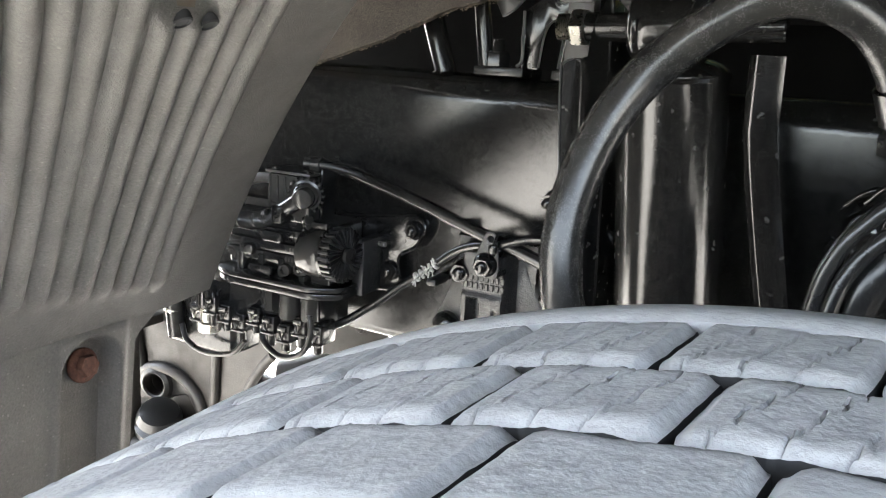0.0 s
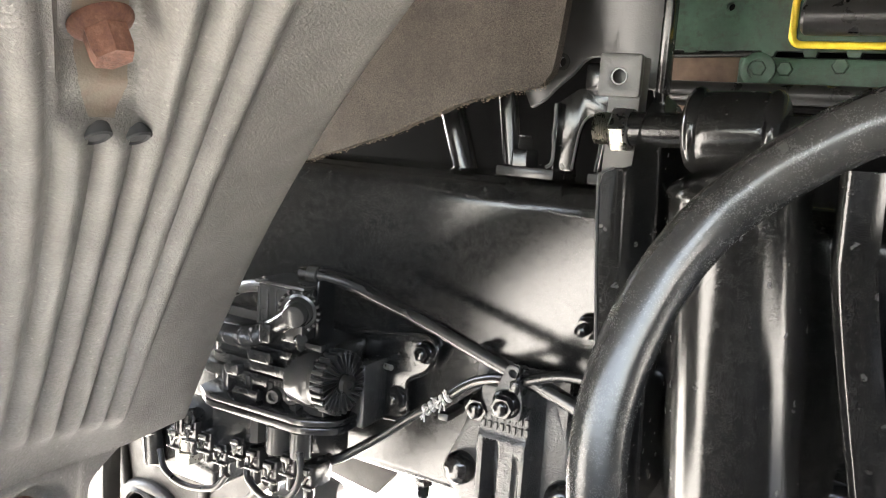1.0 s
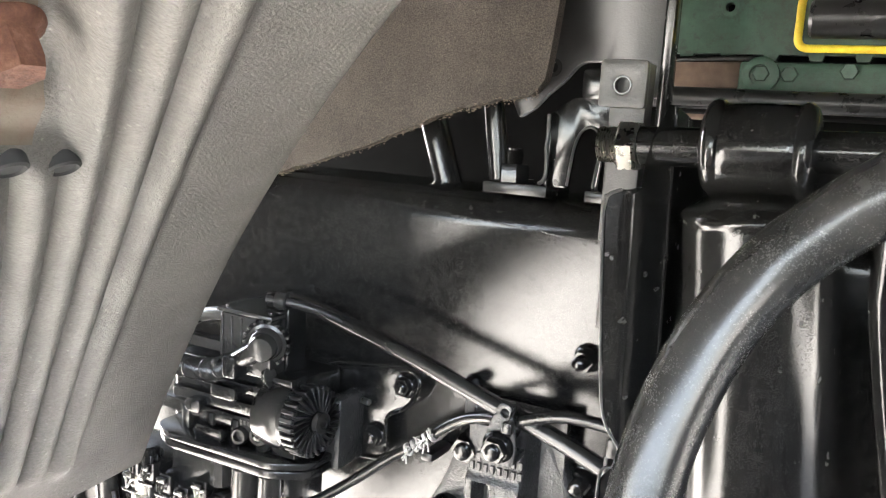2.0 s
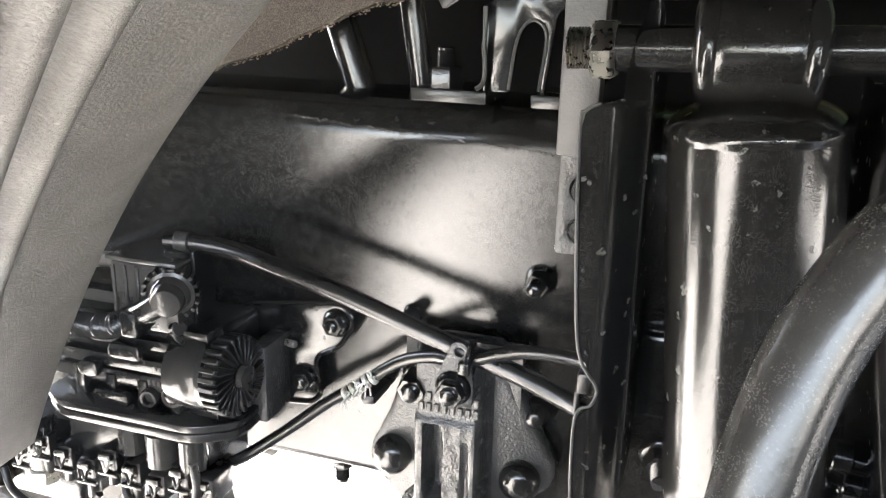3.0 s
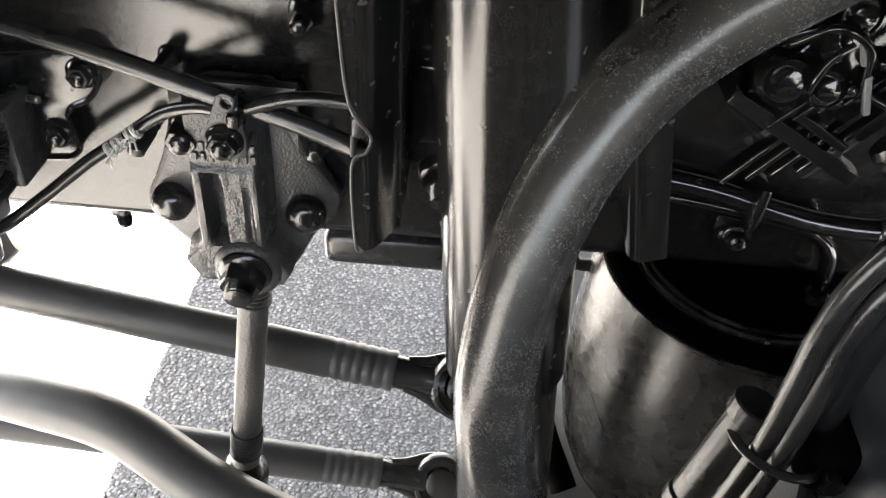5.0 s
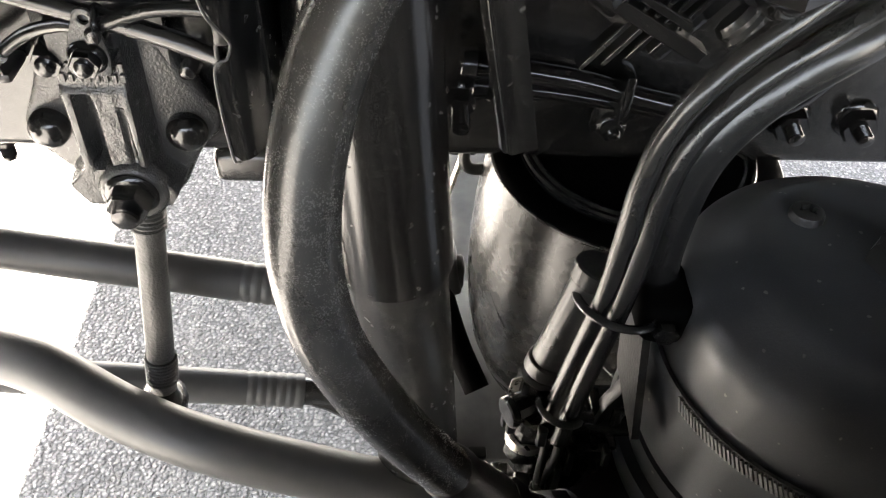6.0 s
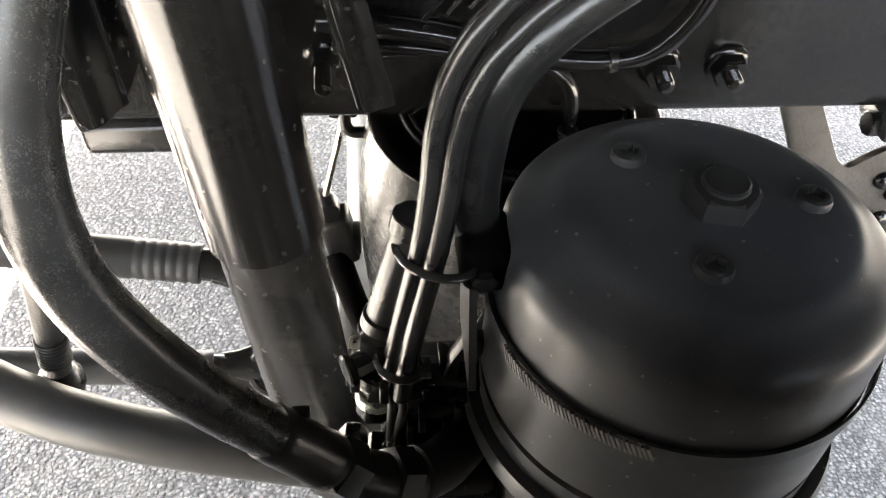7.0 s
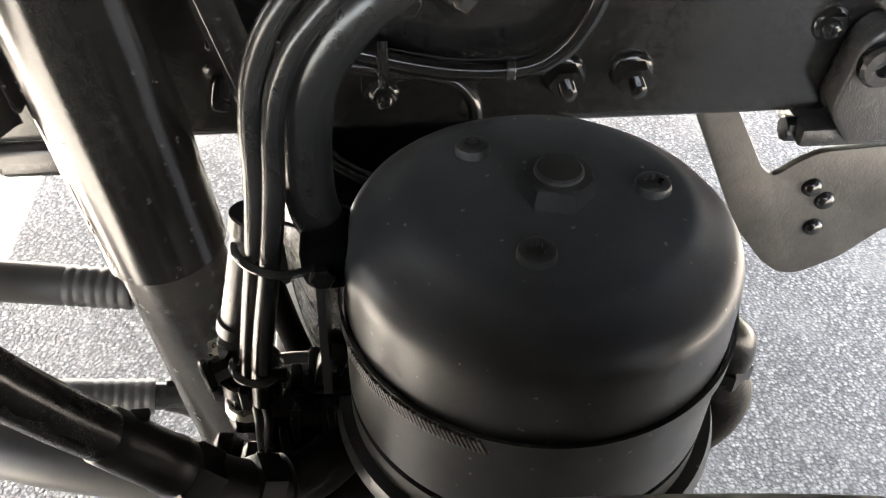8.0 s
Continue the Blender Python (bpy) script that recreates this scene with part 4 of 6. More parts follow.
HOSE = [(0.1845, -0.3208, 0.7300), (0.1788, -0.3232, 0.7409), (0.1682, -0.3277, 0.7625), (0.1553, -0.3325, 0.7902), (0.1427, -0.3361, 0.8198), (0.1324, -0.3374, 0.8484), (0.1268, -0.3355, 0.8744), (0.1255, -0.3305, 0.8994), (0.1290, -0.3220, 0.9270), (0.1385, -0.3115, 0.9570), (0.1525, -0.3035, 0.981), (0.168, -0.3, 0.9975), (0.187, -0.299, 1.013), (0.207, -0.297, 1.0255), (0.226, -0.296, 1.0305), (0.246, -0.292, 1.028), (0.265, -0.284, 1.017), (0.279, -0.277, 0.998), (0.286, -0.270, 0.978)]
part("hose_body", tube(HOSE, 0.0124, 28, 10), HOSE_RUBBER, hose)
e0, e1 = Vector(HOSE[1]), Vector(HOSE[0])
d0 = Vector((0.0205, 0.0035, -0.0310)).normalized()
part("collar", spin([(0.0128, -0.010), (0.0136, -0.009), (0.0140, 0.0), (0.0143, 0.026), (0.0150, 0.029), (0.0150, 0.036), (0.0138, 0.038), (0.0, 0.038)], e1, d0, 28), MATT, hose, "smooth black crimp collar")
side = d0.cross(Vector((0.6, -0.8, 0.1))).normalized()
tab = e1 + side * 0.0145 if side.z > 0 else e1 - side * 0.0145
part("locking_tab", box(tab - Vector((0.0045, 0.003, 0.002)), tab + Vector((0.0045, 0.003, 0.002)), 0.0012, 2), MATT, hose)
part("fitting_nut", spin([(0.0150, 0.037), (0.0168, 0.0385), (0.0168, 0.054), (0.0150, 0.056)], e1, d0, 6), MATT, hose)
e2 = e1 + d0 * 0.054
part("elbow", tube([e2, e2 + Vector((0.014, 0.003, -0.014)), e2 + Vector((0.030, 0.008, -0.024)), e2 + Vector((0.052, 0.022, -0.033)), e2 + Vector((0.075, 0.05, -0.04))], 0.0148, 20), MATT, hose)
e3 = e2 + Vector((0.024, 0.006, -0.020))
part("elbow_nut", spin([(0.0155, -0.008), (0.0182, -0.0065), (0.0182, 0.0065), (0.0155, 0.008)], e3, (0.72, 0.25, -0.5), 6), MATT, hose)
part("elbow_ring", spin([(0.0150, -0.003), (0.0168, -0.002), (0.0168, 0.002), (0.0150, 0.003)], e3 + Vector((0.012, 0.005, -0.007)), (0.72, 0.35, -0.4), 24), MATT, hose)
top_d = (Vector(HOSE[-1]) - Vector(HOSE[-2])).normalized()
part("upper_collar", spin([(0.0125, -0.012), (0.0145, -0.011), (0.0145, 0.008), (0.012, 0.009), (0.012, 0.016), (0.007, 0.017)], HOSE[-1], top_d, 28), GLOSS, hose)

# ---- bundle of air lines and the cluster of fittings beside the chamber ----
lines = thing("air_line_bundle", (0.25, -0.266, 0.70), "bundle of black nylon air lines held by cable ties", "air lines")
B_A = [(0.2365, -0.274, 0.700), (0.238, -0.273, 0.721), (0.244, -0.271, 0.756), (0.2515, -0.268, 0.797), (0.2555, -0.263, 0.83), (0.2575, -0.260, 0.860), (0.2630, -0.258, 0.885), (0.276, -0.256, 0.908), (0.305, -0.250, 0.935), (0.36, -0.225, 0.96)]
B_B = [(0.2425, -0.281, 0.700), (0.2455, -0.280, 0.728), (0.2515, -0.276, 0.761), (0.2585, -0.272, 0.797), (0.2635, -0.267, 0.830), (0.2665, -0.263, 0.858), (0.2725, -0.260, 0.880), (0.287, -0.257, 0.902), (0.318, -0.250, 0.926), (0.38, -0.222, 0.948)]
B_C = [(0.306, -0.214, 0.762), (0.294, -0.232, 0.768), (0.282, -0.245, 0.786), (0.2770, -0.2500, 0.810), (0.2775, -0.2500, 0.840), (0.2815, -0.2490, 0.865), (0.291, -0.247, 0.884), (0.309, -0.244, 0.903), (0.345, -0.236, 0.925), (0.41, -0.20, 0.945)]
for pts, r in ((B_A, 0.0052), (B_B, 0.0052), (B_C, 0.0120)):
    part("air_line", tube(pts, r, 18), NYLON, lines)
for c, d, rx in (((0.2600, -0.262, 0.790), (0.1, 0.1, 1), 0.0185), ((0.2415, -0.2755, 0.722), (0.12, 0.1, 1), 0.0112)):
    c = Vector(c)
    rot = aim(d)
    pts = [c + rot @ Vector((rx * 1.15 * math.cos(2 * math.pi * k / 24), rx * math.sin(2 * math.pi * k / 24), 0)) for k in range(25)]
    part("cable_tie", tube(pts, 0.0022, 8, 2, flat=0.5), PLASTIC, lines)
    h = c + rot @ Vector((-rx * 1.1, -rx * 0.5, 0))
    part("tie_head", box(h - Vector((0.004, 0.003, 0.003)), h + Vector((0.004, 0.003, 0.003)), 0.001), PLASTIC, lines)

cluster = thing("relay_valve", (0.245, -0.25, 0.62), "black valve body with brass-lined push-in fittings", "valve")
part("body", box((0.232, -0.272, 0.60), (0.296, -0.218, 0.668), 0.006, 3), PLASTIC, cluster)
part("sleeve", rod((0.2335, -0.258, 0.733), (0.2500, -0.253, 0.800), 0.0100, 22, 0.0015), RUBBER, cluster)
part("band", rod((0.2487, -0.2535, 0.794), (0.2510, -0.2525, 0.804), 0.0118, 22, 0.001), SATIN, cluster)
part("band", rod((0.2330, -0.2583, 0.731), (0.2352, -0.2576, 0.740), 0.0116, 22, 0.001), MATT, cluster)
part("shroud", rod((0.2310, -0.258, 0.700), (0.2330, -0.2585, 0.731), 0.0125, 8, 0.002), PLASTIC, cluster)
part("collar", rod((0.2335, -0.260, 0.694), (0.2345, -0.260, 0.706), 0.0185, 24, 0.002), PLASTIC, cluster)
part("side_plug", rod((0.2165, -0.272, 0.713), (0.231, -0.264, 0.713), 0.0070, 8, 0.0015), PLASTIC, cluster)
part("side_plug_cap", rod((0.2135, -0.2735, 0.713), (0.2180, -0.2715, 0.7132), 0.0090, 18, 0.001), PLASTIC, cluster)
part("fitting", rod((0.2275, -0.264, 0.660), (0.231, -0.262, 0.694), 0.0102, 6, 0.001), PLASTIC, cluster)
part("fitting_ring", rod((0.2285, -0.2635, 0.672), (0.2297, -0.263, 0.680), 0.0116, 20, 0.001), ZINC, cluster, "bright plated ring")
part("brass_fitting", rod((0.250, -0.262, 0.640), (0.251, -0.260, 0.672), 0.0070, 6, 0.001), BRASS, cluster, "dull brass fitting")
for k in range(4):
    x = 0.254 + 0.0105 * k
    part("terminal", box((x, -0.264 + 0.006 * (k % 2), 0.668), (x + 0.0065, -0.248 + 0.006 * (k % 2), 0.690 + 0.006 * ((k * 7) % 3)), 0.0014), PLASTIC, cluster)
    part("terminal_pin", rod((x + 0.003, -0.271, 0.676), (x + 0.003, -0.262, 0.676), 0.0024, 10, 0.0005), PLASTIC, cluster)
part("terminal_rail", box((0.250, -0.266, 0.679), (0.294, -0.250, 0.686), 0.0015), PLASTIC, cluster)
for k, (x, z, r) in enumerate(((0.214, 0.650, 0.0085), (0.228, 0.640, 0.0078), (0.246, 0.634, 0.0085), (0.264, 0.640, 0.0075))):
    part("plug", rod((x, -0.292, z), (x + 0.002, -0.268, z), r, 6, 0.001), PLASTIC, cluster)
    part("plug_nose", rod((x - 0.0006, -0.299, z), (x, -0.292, z), r * 0.62, 14, 0.001), PLASTIC, cluster)
for k in range(2):
    part("wire", tube([(0.2365 + 0.006 * k, -0.274 - 0.006 * k, 0.706), (0.2375 + 0.006 * k, -0.2765 - 0.004 * k, 0.685), (0.2365 + 0.003 * k, -0.280, 0.660), (0.2365 + 0.001 * k, -0.284, 0.641), (0.238 + 0.003 * k, -0.278 + 0.01 * k, 0.60)], 0.0026, 12), RUBBER, cluster)
part("wire_tie", rod((0.2365, -0.2835, 0.643), (0.2372, -0.2825, 0.653), 0.0058, 14, 0.001), PLASTIC, cluster)
part("lower_body", box((0.207, -0.296, 0.575), (0.300, -0.25, 0.622), 0.008, 3), SATIN, cluster)
for k in range(7):
    x = 0.246 + 0.0068 * k
    part("port_fin", box((x, -0.278 + 0.004 * (k % 3), 0.632 + 0.006 * ((k * 3) % 4)), (x + 0.0042, -0.262, 0.664 + 0.005 * ((k * 5) % 3)), 0.0008, 1), MATT, cluster)
part("port_block", box((0.240, -0.268, 0.650), (0.292, -0.236, 0.676), 0.003), MATT, cluster)
for k, (x, z0, z1) in enumerate(((0.2645, 0.585, 0.640), (0.2765, 0.590, 0.634), (0.2530, 0.580, 0.630))):
    part("standpipe", rod((x, -0.279, z0), (x, -0.277, z1), 0.0050, 14, 0.001), SATIN, cluster)
    part("standpipe_nut", rod((x, -0.279, z0 + 0.004), (x, -0.2788, z0 + 0.012), 0.0075, 6, 0.001), MATT, cluster)
part("foil_label", plate(rounded([(0.2150, 0.7150), (0.2235, 0.7165), (0.2245, 0.7290), (0.2165, 0.7260)], 0.001), -0.2615, -0.2605), ZINC, cluster, "crumpled bright foil tag")
for k in range(5):
    a = radians(-20 + 55 * k)
    c = Vector((0.2335, -0.260, 0.7005)) + Vector((0.0190 * math.cos(a), -0.0190 * abs(math.sin(a)), 0))
    part("collar_tooth", box(c - Vector((0.0026, 0.0026, 0.0075)), c + Vector((0.0026, 0.0026, 0.0075)), 0.0008, 1), MATT, cluster)
part("strain_wrap", tube([(0.2375, -0.284, 0.652), (0.2368, -0.2855, 0.640), (0.2362, -0.286, 0.625), (0.2345, -0.288, 0.606)], 0.0046, 12, 12, radius_at=lambda u, l: 0.0046 + 0.0010 * math.sin(l * 1500) - 0.0016 * u), CLIP, cluster, "pale frayed wrap round the wires")
part("bundle_clamp", box((0.270, -0.276, 0.770), (0.297, -0.238, 0.799), 0.009, 3), SHADE_BLACK, cluster, "black clamp block holding the air lines")
part("clamp_bolt", rod((0.2805, -0.282, 0.786), (0.2805, -0.275, 0.786), 0.0062, 6, 0.001), BOLT, cluster)
part("bracket_lug", plate(rounded([(0.266, 0.680), (0.282, 0.690), (0.290, 0.716), (0.280, 0.722), (0.270, 0.700)], 0.003), -0.262, -0.252, bevel=0.001), MATT, cluster)

# ---- the brake chamber ----
CX, CY = 0.3837, -0.2633


def lean(bm):
    """The chamber's cap falls slightly towards the rail."""
    for v in bm.verts:
        v.co.z -= 0.024 * (v.co.y - CY + 0.094) * step(0.757, 0.795, v.co.z)
    return bm


chamber = thing("brake_chamber", (CX, CY, 0.45), "satin black domed brake chamber with a clamp band", "brake chamber")
bm = spin([(0.0, 0.8190), (0.045, 0.8188), (0.059, 0.8186), (0.0645, 0.8180), (0.0680, 0.8164), (0.0712, 0.8140), (0.0755, 0.8108), (0.0810, 0.8076), (0.0862, 0.8042), (0.0895, 0.8012), (0.0918, 0.7975), (0.0932, 0.7930), (0.0938, 0.788), (0.0950, 0.7620), (0.0948, 0.7585), (0.0930, 0.7575), (0.0930, 0.7550), (0.0958, 0.7542), (0.0965, 0.700), (0.0955, 0.6985), (0.0935, 0.698), (0.0935, 0.695), (0.0965, 0.6945), (0.097, 0.655), (0.094, 0.645), (0.085, 0.635), (0.085, 0.60), (0.0, 0.598)][::-1], (CX, CY, 0), (0, 0, 1), 96)
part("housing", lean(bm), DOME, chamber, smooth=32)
bm = spin([(0.0968, -0.0055), (0.0982, -0.005), (0.0982, 0.005), (0.0968, 0.0055)], (CX, CY, 0.7555), (0, 0, 1), 96, closed=True)
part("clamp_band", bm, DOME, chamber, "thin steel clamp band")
bm = bmesh.new()
for k in range(36):
    a = radians(200 + 1.35 * k)
    c = Vector((CX + 0.0984 * math.cos(a), CY + 0.0984 * math.sin(a), 0.7555))
    turn = Matrix.Rotation(a, 3, "Z") @ Matrix.Rotation(radians(25), 3, "X")
    box(c - Vector((0.0012, 0.00062, 0.0042)), c + Vector((0.0012, 0.00062, 0.0042)), 0, 1, bm, turn)
part("band_teeth", bm, BAND_STEEL, chamber, "pale worm-drive ridges of the clamp band")
part("band_ear", plate(rounded([(CY - 0.030, 0.716), (CY + 0.018, 0.722), (CY + 0.028, 0.750), (CY + 0.012, 0.779), (CY - 0.004, 0.770)], 0.004), CX - 0.108, CX - 0.104, axis="x"), POST, chamber, "rough upright band ear")
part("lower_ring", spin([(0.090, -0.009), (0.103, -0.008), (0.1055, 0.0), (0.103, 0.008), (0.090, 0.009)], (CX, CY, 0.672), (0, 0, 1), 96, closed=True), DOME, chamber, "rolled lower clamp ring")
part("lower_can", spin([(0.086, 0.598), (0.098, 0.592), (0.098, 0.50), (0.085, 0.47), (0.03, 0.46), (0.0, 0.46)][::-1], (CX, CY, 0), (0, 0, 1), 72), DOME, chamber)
hexc = Vector((0.388, -0.2635, 0.8175))
bm = bmesh.new()
spin([(0.0176, -0.003), (0.0176, 0.0080), (0.0166, 0.0112), (0.0146, 0.0126)], hexc, (0, 0, 1), 6, bm)
bmesh.ops.rotate(bm, cent=hexc, matrix=Matrix.Rotation(radians(-14), 3, "Z"), verts=bm.verts[:])
spin([(0.0148, 0.0124), (0.0124, 0.0126), (0.0121, 0.0116), (0.0114, 0.0116), (0.0111, 0.0142), (0.0100, 0.0152), (0.005, 0.0157), (0.0, 0.0158)], hexc, (0, 0, 1), 32, bm)
part("hex_cap", lean(bm), CAP_PAINT, chamber, "hexagonal release bolt cap", smooth=25)
for x, y in ((0.354, -0.229), (0.432, -0.2645), (0.3715, -0.3055)):
    bm = spin([(0.0086, -0.002), (0.0086, 0.0022), (0.0078, 0.0042), (0.0062, 0.0052), (0.0040, 0.0053), (0.0036, 0.0022), (0.0, 0.0020)], (x, y, 0.8186), ((x - CX) * 0.8, (y - CY) * 0.8, 1), 36)
    for v in bm.verts:
        q = Vector((v.co.x - x, v.co.y - y, 0))
        if 0.002 < q.length < 0.0046:
            f = 1.0 + 0.20 * math.cos(6 * math.atan2(q.y, q.x))
            v.co.x, v.co.y = x + q.x * f, y + q.y * f
    part("torx_screw", lean(bm), CAP_PAINT, chamber, smooth=30)
part("side_pipe", tube([(CX + 0.118, CY + 0.004, 0.675), (CX + 0.128, CY + 0.004, 0.650), (CX + 0.124, CY + 0.003, 0.625), (CX + 0.105, CY + 0.002, 0.606), (CX + 0.06, CY, 0.590)], 0.0135, 18), BRONZE, chamber, "grey-brown outlet pipe")
part("side_elbow", tube([(CX + 0.085, CY + 0.004, 0.706), (CX + 0.105, CY + 0.004, 0.706), (CX + 0.119, CY + 0.004, 0.697), (CX + 0.120, CY + 0.004, 0.672)], 0.0125, 20), MATT, chamber, "black elbow fitting")
part("elbow_nut", rod((CX + 0.119, CY + 0.004, 0.684), (CX + 0.1195, CY + 0.004, 0.669), 0.0150, 6, 0.0015), MATT, chamber)
part("mounting_bracket", box((CX - 0.06, CY - 0.05, 0.40), (CX + 0.06, CY + 0.25, 0.46), 0.01, 2), SATIN, chamber)

# ---- air spring under the rail ----
AX, AY = 0.352, 0.024
spring = thing("air_spring", (AX, AY, 0.30), "grey-black rubber air spring under a round steel plate", "air spring")
part("top_plate", spin([(0.0, 0.0), (0.094, 0.0), (0.098, -0.003), (0.098, -0.008), (0.0, -0.008)], (AX, AY, 0.6645), (0, 0, 1), 80), SHADE_BLACK, spring, "round pressed steel plate")
bm = spin([(0.1205, 0.6560), (0.1225, 0.648), (0.1260, 0.630), (0.1300, 0.600), (0.1320, 0.565), (0.1315, 0.52), (0.1285, 0.48), (0.1230, 0.445), (0.1130, 0.415), (0.100, 0.40), (0.05, 0.395), (0, 0.395)][::-1], (AX, AY, 0), (0, 0, 1), 96)
part("bellows", bm, BELLOWS, spring, "smooth rubber bellows bulging below the plate", smooth=60)
part("piston", spin([(0.085, 0.20), (0.095, 0.26), (0.093, 0.40), (0.07, 0.41)], (AX, AY, 0), (0, 0, 1), 64), SATIN, spring)
part("bead_band", spin([(0.1180, 0.640), (0.1212, 0.6545), (0.1205, 0.6585), (0.1150, 0.6615), (0.1000, 0.6620), (0.0960, 0.6600)], (AX, AY, 0), (0, 0, 1), 96), SHADE_BLACK, spring, "dark fabric-covered bead")
part("bead_seam", spin([(0.1213, 0.6545), (0.1222, 0.6555), (0.1222, 0.6572), (0.1210, 0.6580)], (AX, AY, 0), (0, 0, 1), 96, closed=True), BELLOWS, spring, "thin moulded seam round the bead")
for r0 in (0.0955, 0.0885):
    part("rim_ring", spin([(r0 + 0.0022, -0.002), (r0 + 0.0024, 0.0010), (r0 + 0.0010, 0.0026), (r0 - 0.0010, 0.0026), (r0 - 0.0022, 0.0010), (r0 - 0.0022, -0.002)], (AX, AY, 0.6645), (0, 0, 1), 96), LOWER_TUBE, spring, "bright-edged rolled rim of the plate")
for a0, l0 in ((205, 0.030), (228, 0.022), (250, 0.034)):
    c = [Vector((AX + 0.1316 * math.cos(radians(a0 + 5 * k)), AY + 0.1316 * math.sin(radians(a0 + 5 * k)), 0.575 - l0 * 0.35 * k - 0.02)) for k in range(4)]
    part("scratch", tube(c, 0.0007, 6, 4), BELLOWS, spring, "raised mould line on the rubber")
axle = thing("front_axle", (0.28, 0.4, 0.30), "dark forged front axle beam below the springs", "axle")
part("beam", box((0.20, -0.40, 0.24), (0.36, 1.25, 0.36), 0.03, 3), AXLE_PAINT, axle)
part("spring_seat", box((0.19, -0.10, 0.36), (0.44, 0.14, 0.385), 0.01, 2), AXLE_PAINT, axle)
part("knuckle", spin([(0.07, 0), (0.085, 0.01), (0.085, 0.16), (0.06, 0.18)], (0.27, -0.40, 0.30), (0, 0, 1), 40), AXLE_PAINT, axle)

# ---- steering and anti-roll rods below ----
def track_rod(a, b, r, name, label):
    """Tube with rolled grooves at its end, a split clamp and a forged ball joint housing."""
    t = thing(name, a, label, "steering rod")
    a, b = Vector(a), Vector(b)
    d = (b - a).normalized()
    n = (b - a).length
    prof = [(r - 0.002, 0.0), (r, 0.002)]
    for k in range(6):
        s0 = n - 0.066 + 0.0105 * k
        prof += [(r, s0), (r * 0.955, s0 + 0.0022), (r * 0.955, s0 + 0.0040), (r, s0 + 0.0062)]
    prof += [(r, n - 0.0015), (r * 0.96, n), (r * 0.5, n)]
    part("tube_body", spin(prof, a, d, 40), TUBE_PAINT, t, "satin tube with rolled grooves", smooth=30)
    part("end_neck", spin([(r * 0.80, -0.004), (r * 0.80, 0.010), (r * 0.74, 0.012), (r * 0.78, 0.030), (r * 0.95, 0.050)], b, d, 28), SATIN, t)
    q = b + d * 0.068
    up = Vector((0.12, -0.75, 0.65)).normalized()
    side = d.cross(up).normalized()
    bm = bmesh.new()
    for sgn in (-1, 1):
        tube([b + d * 0.012 + side * r * 0.55 * sgn, b + d * 0.030 + side * r * 0.75 * sgn, b + d * 0.050 + side * r * 1.15 * sgn, q + side * r * 1.30 * sgn], r * 0.34, 12, 6, bm)
    part("forged_fork", bm, SATIN, t, "forged web running into the ball housing")
    part("ball_housing", spin([(0.0, -0.024), (r * 0.9, -0.024), (r * 1.45, -0.016), (r * 1.65, -0.004), (r * 1.65, 0.010), (r * 1.50, 0.015), (r * 1.30, 0.016), (r * 1.25, 0.012), (r * 0.95, 0.012), (r * 0.85, 0.020), (r * 0.5, 0.023), (0, 0.023)], q, up, 36), SATIN, t)
    part("boot", spin([(r * 1.05, -0.022), (r * 1.15, -0.030), (r * 0.95, -0.036), (r * 1.0, -0.042), (r * 0.6, -0.056), (0.0, -0.057)][::-1], q, up, 28), RUBBER, t, "black rubber dust boot")
    part("castle_nut", spin([(r * 0.55, -0.054), (r * 0.6, -0.056), (r * 0.6, -0.072), (r * 0.4, -0.074), (0, -0.074)][::-1], q, up, 6), BOLT, t)
    return t


track_rod((-0.72, 0.095, 0.552), (0.062, 0.048, 0.460), 0.0204, "drag_link", "satin black steering drag link with ridged sleeve")
track_rod((-0.62, -0.02, 0.44), (0.049, 0.040, 0.300), 0.0195, "track_rod", "satin black track rod with ridged sleeve")
stab = thing("anti_roll_bar", (-0.3, 0.0, 0.42), "thick satin black anti-roll bar with a gentle bend", "anti-roll bar")
part("bar", tube([(-0.75, 0.03, 0.42), (-0.55, 0.03, 0.422), (-0.368, 0.014, 0.421), (-0.28, -0.008, 0.435), (-0.186, -0.035, 0.442), (-0.09, -0.08, 0.426), (-0.002, -0.105, 0.408), (0.118, -0.115, 0.372), (0.22, -0.12, 0.345)], 0.0255, 32), TUBE_PAINT, stab)

part("bar_bush", tube([(-0.60, 0.03, 0.4215), (-0.56, 0.03, 0.422)], 0.034, 28, 4), RUBBER, stab, "rubber mounting bush")
part("clamp_strap", box((-0.592, 0.0, 0.385), (-0.568, 0.064, 0.463), 0.01, 3), SATIN, stab)
link_rod = thing("drop_link", (-0.07, -0.03, 0.37), "dusty grey-brown drop link with serrated ends", "drop link")
la, lb = Vector((-0.0455, -0.012, 0.655)), Vector((-0.0725, -0.035, 0.40))
d = (lb - la).normalized()
part("shank", rod(la, lb, 0.0128, 24), LINK_PAINT, link_rod)
for k, (s, n) in enumerate(((0.014, 9), (0.205, 8))):
    prof = [(0.012, s)]
    for j in range(n):
        prof += [(0.0148, s + 0.001 + 0.0042 * j), (0.0152, s + 0.0022 + 0.0042 * j), (0.0122, s + 0.0034 + 0.0042 * j)]
    prof += [(0.012, s + 0.0042 * n + 0.001)]
    part("serration", spin(prof, la, d, 24), LINK_PAINT, link_rod, "serrated clamping rings", smooth=20)
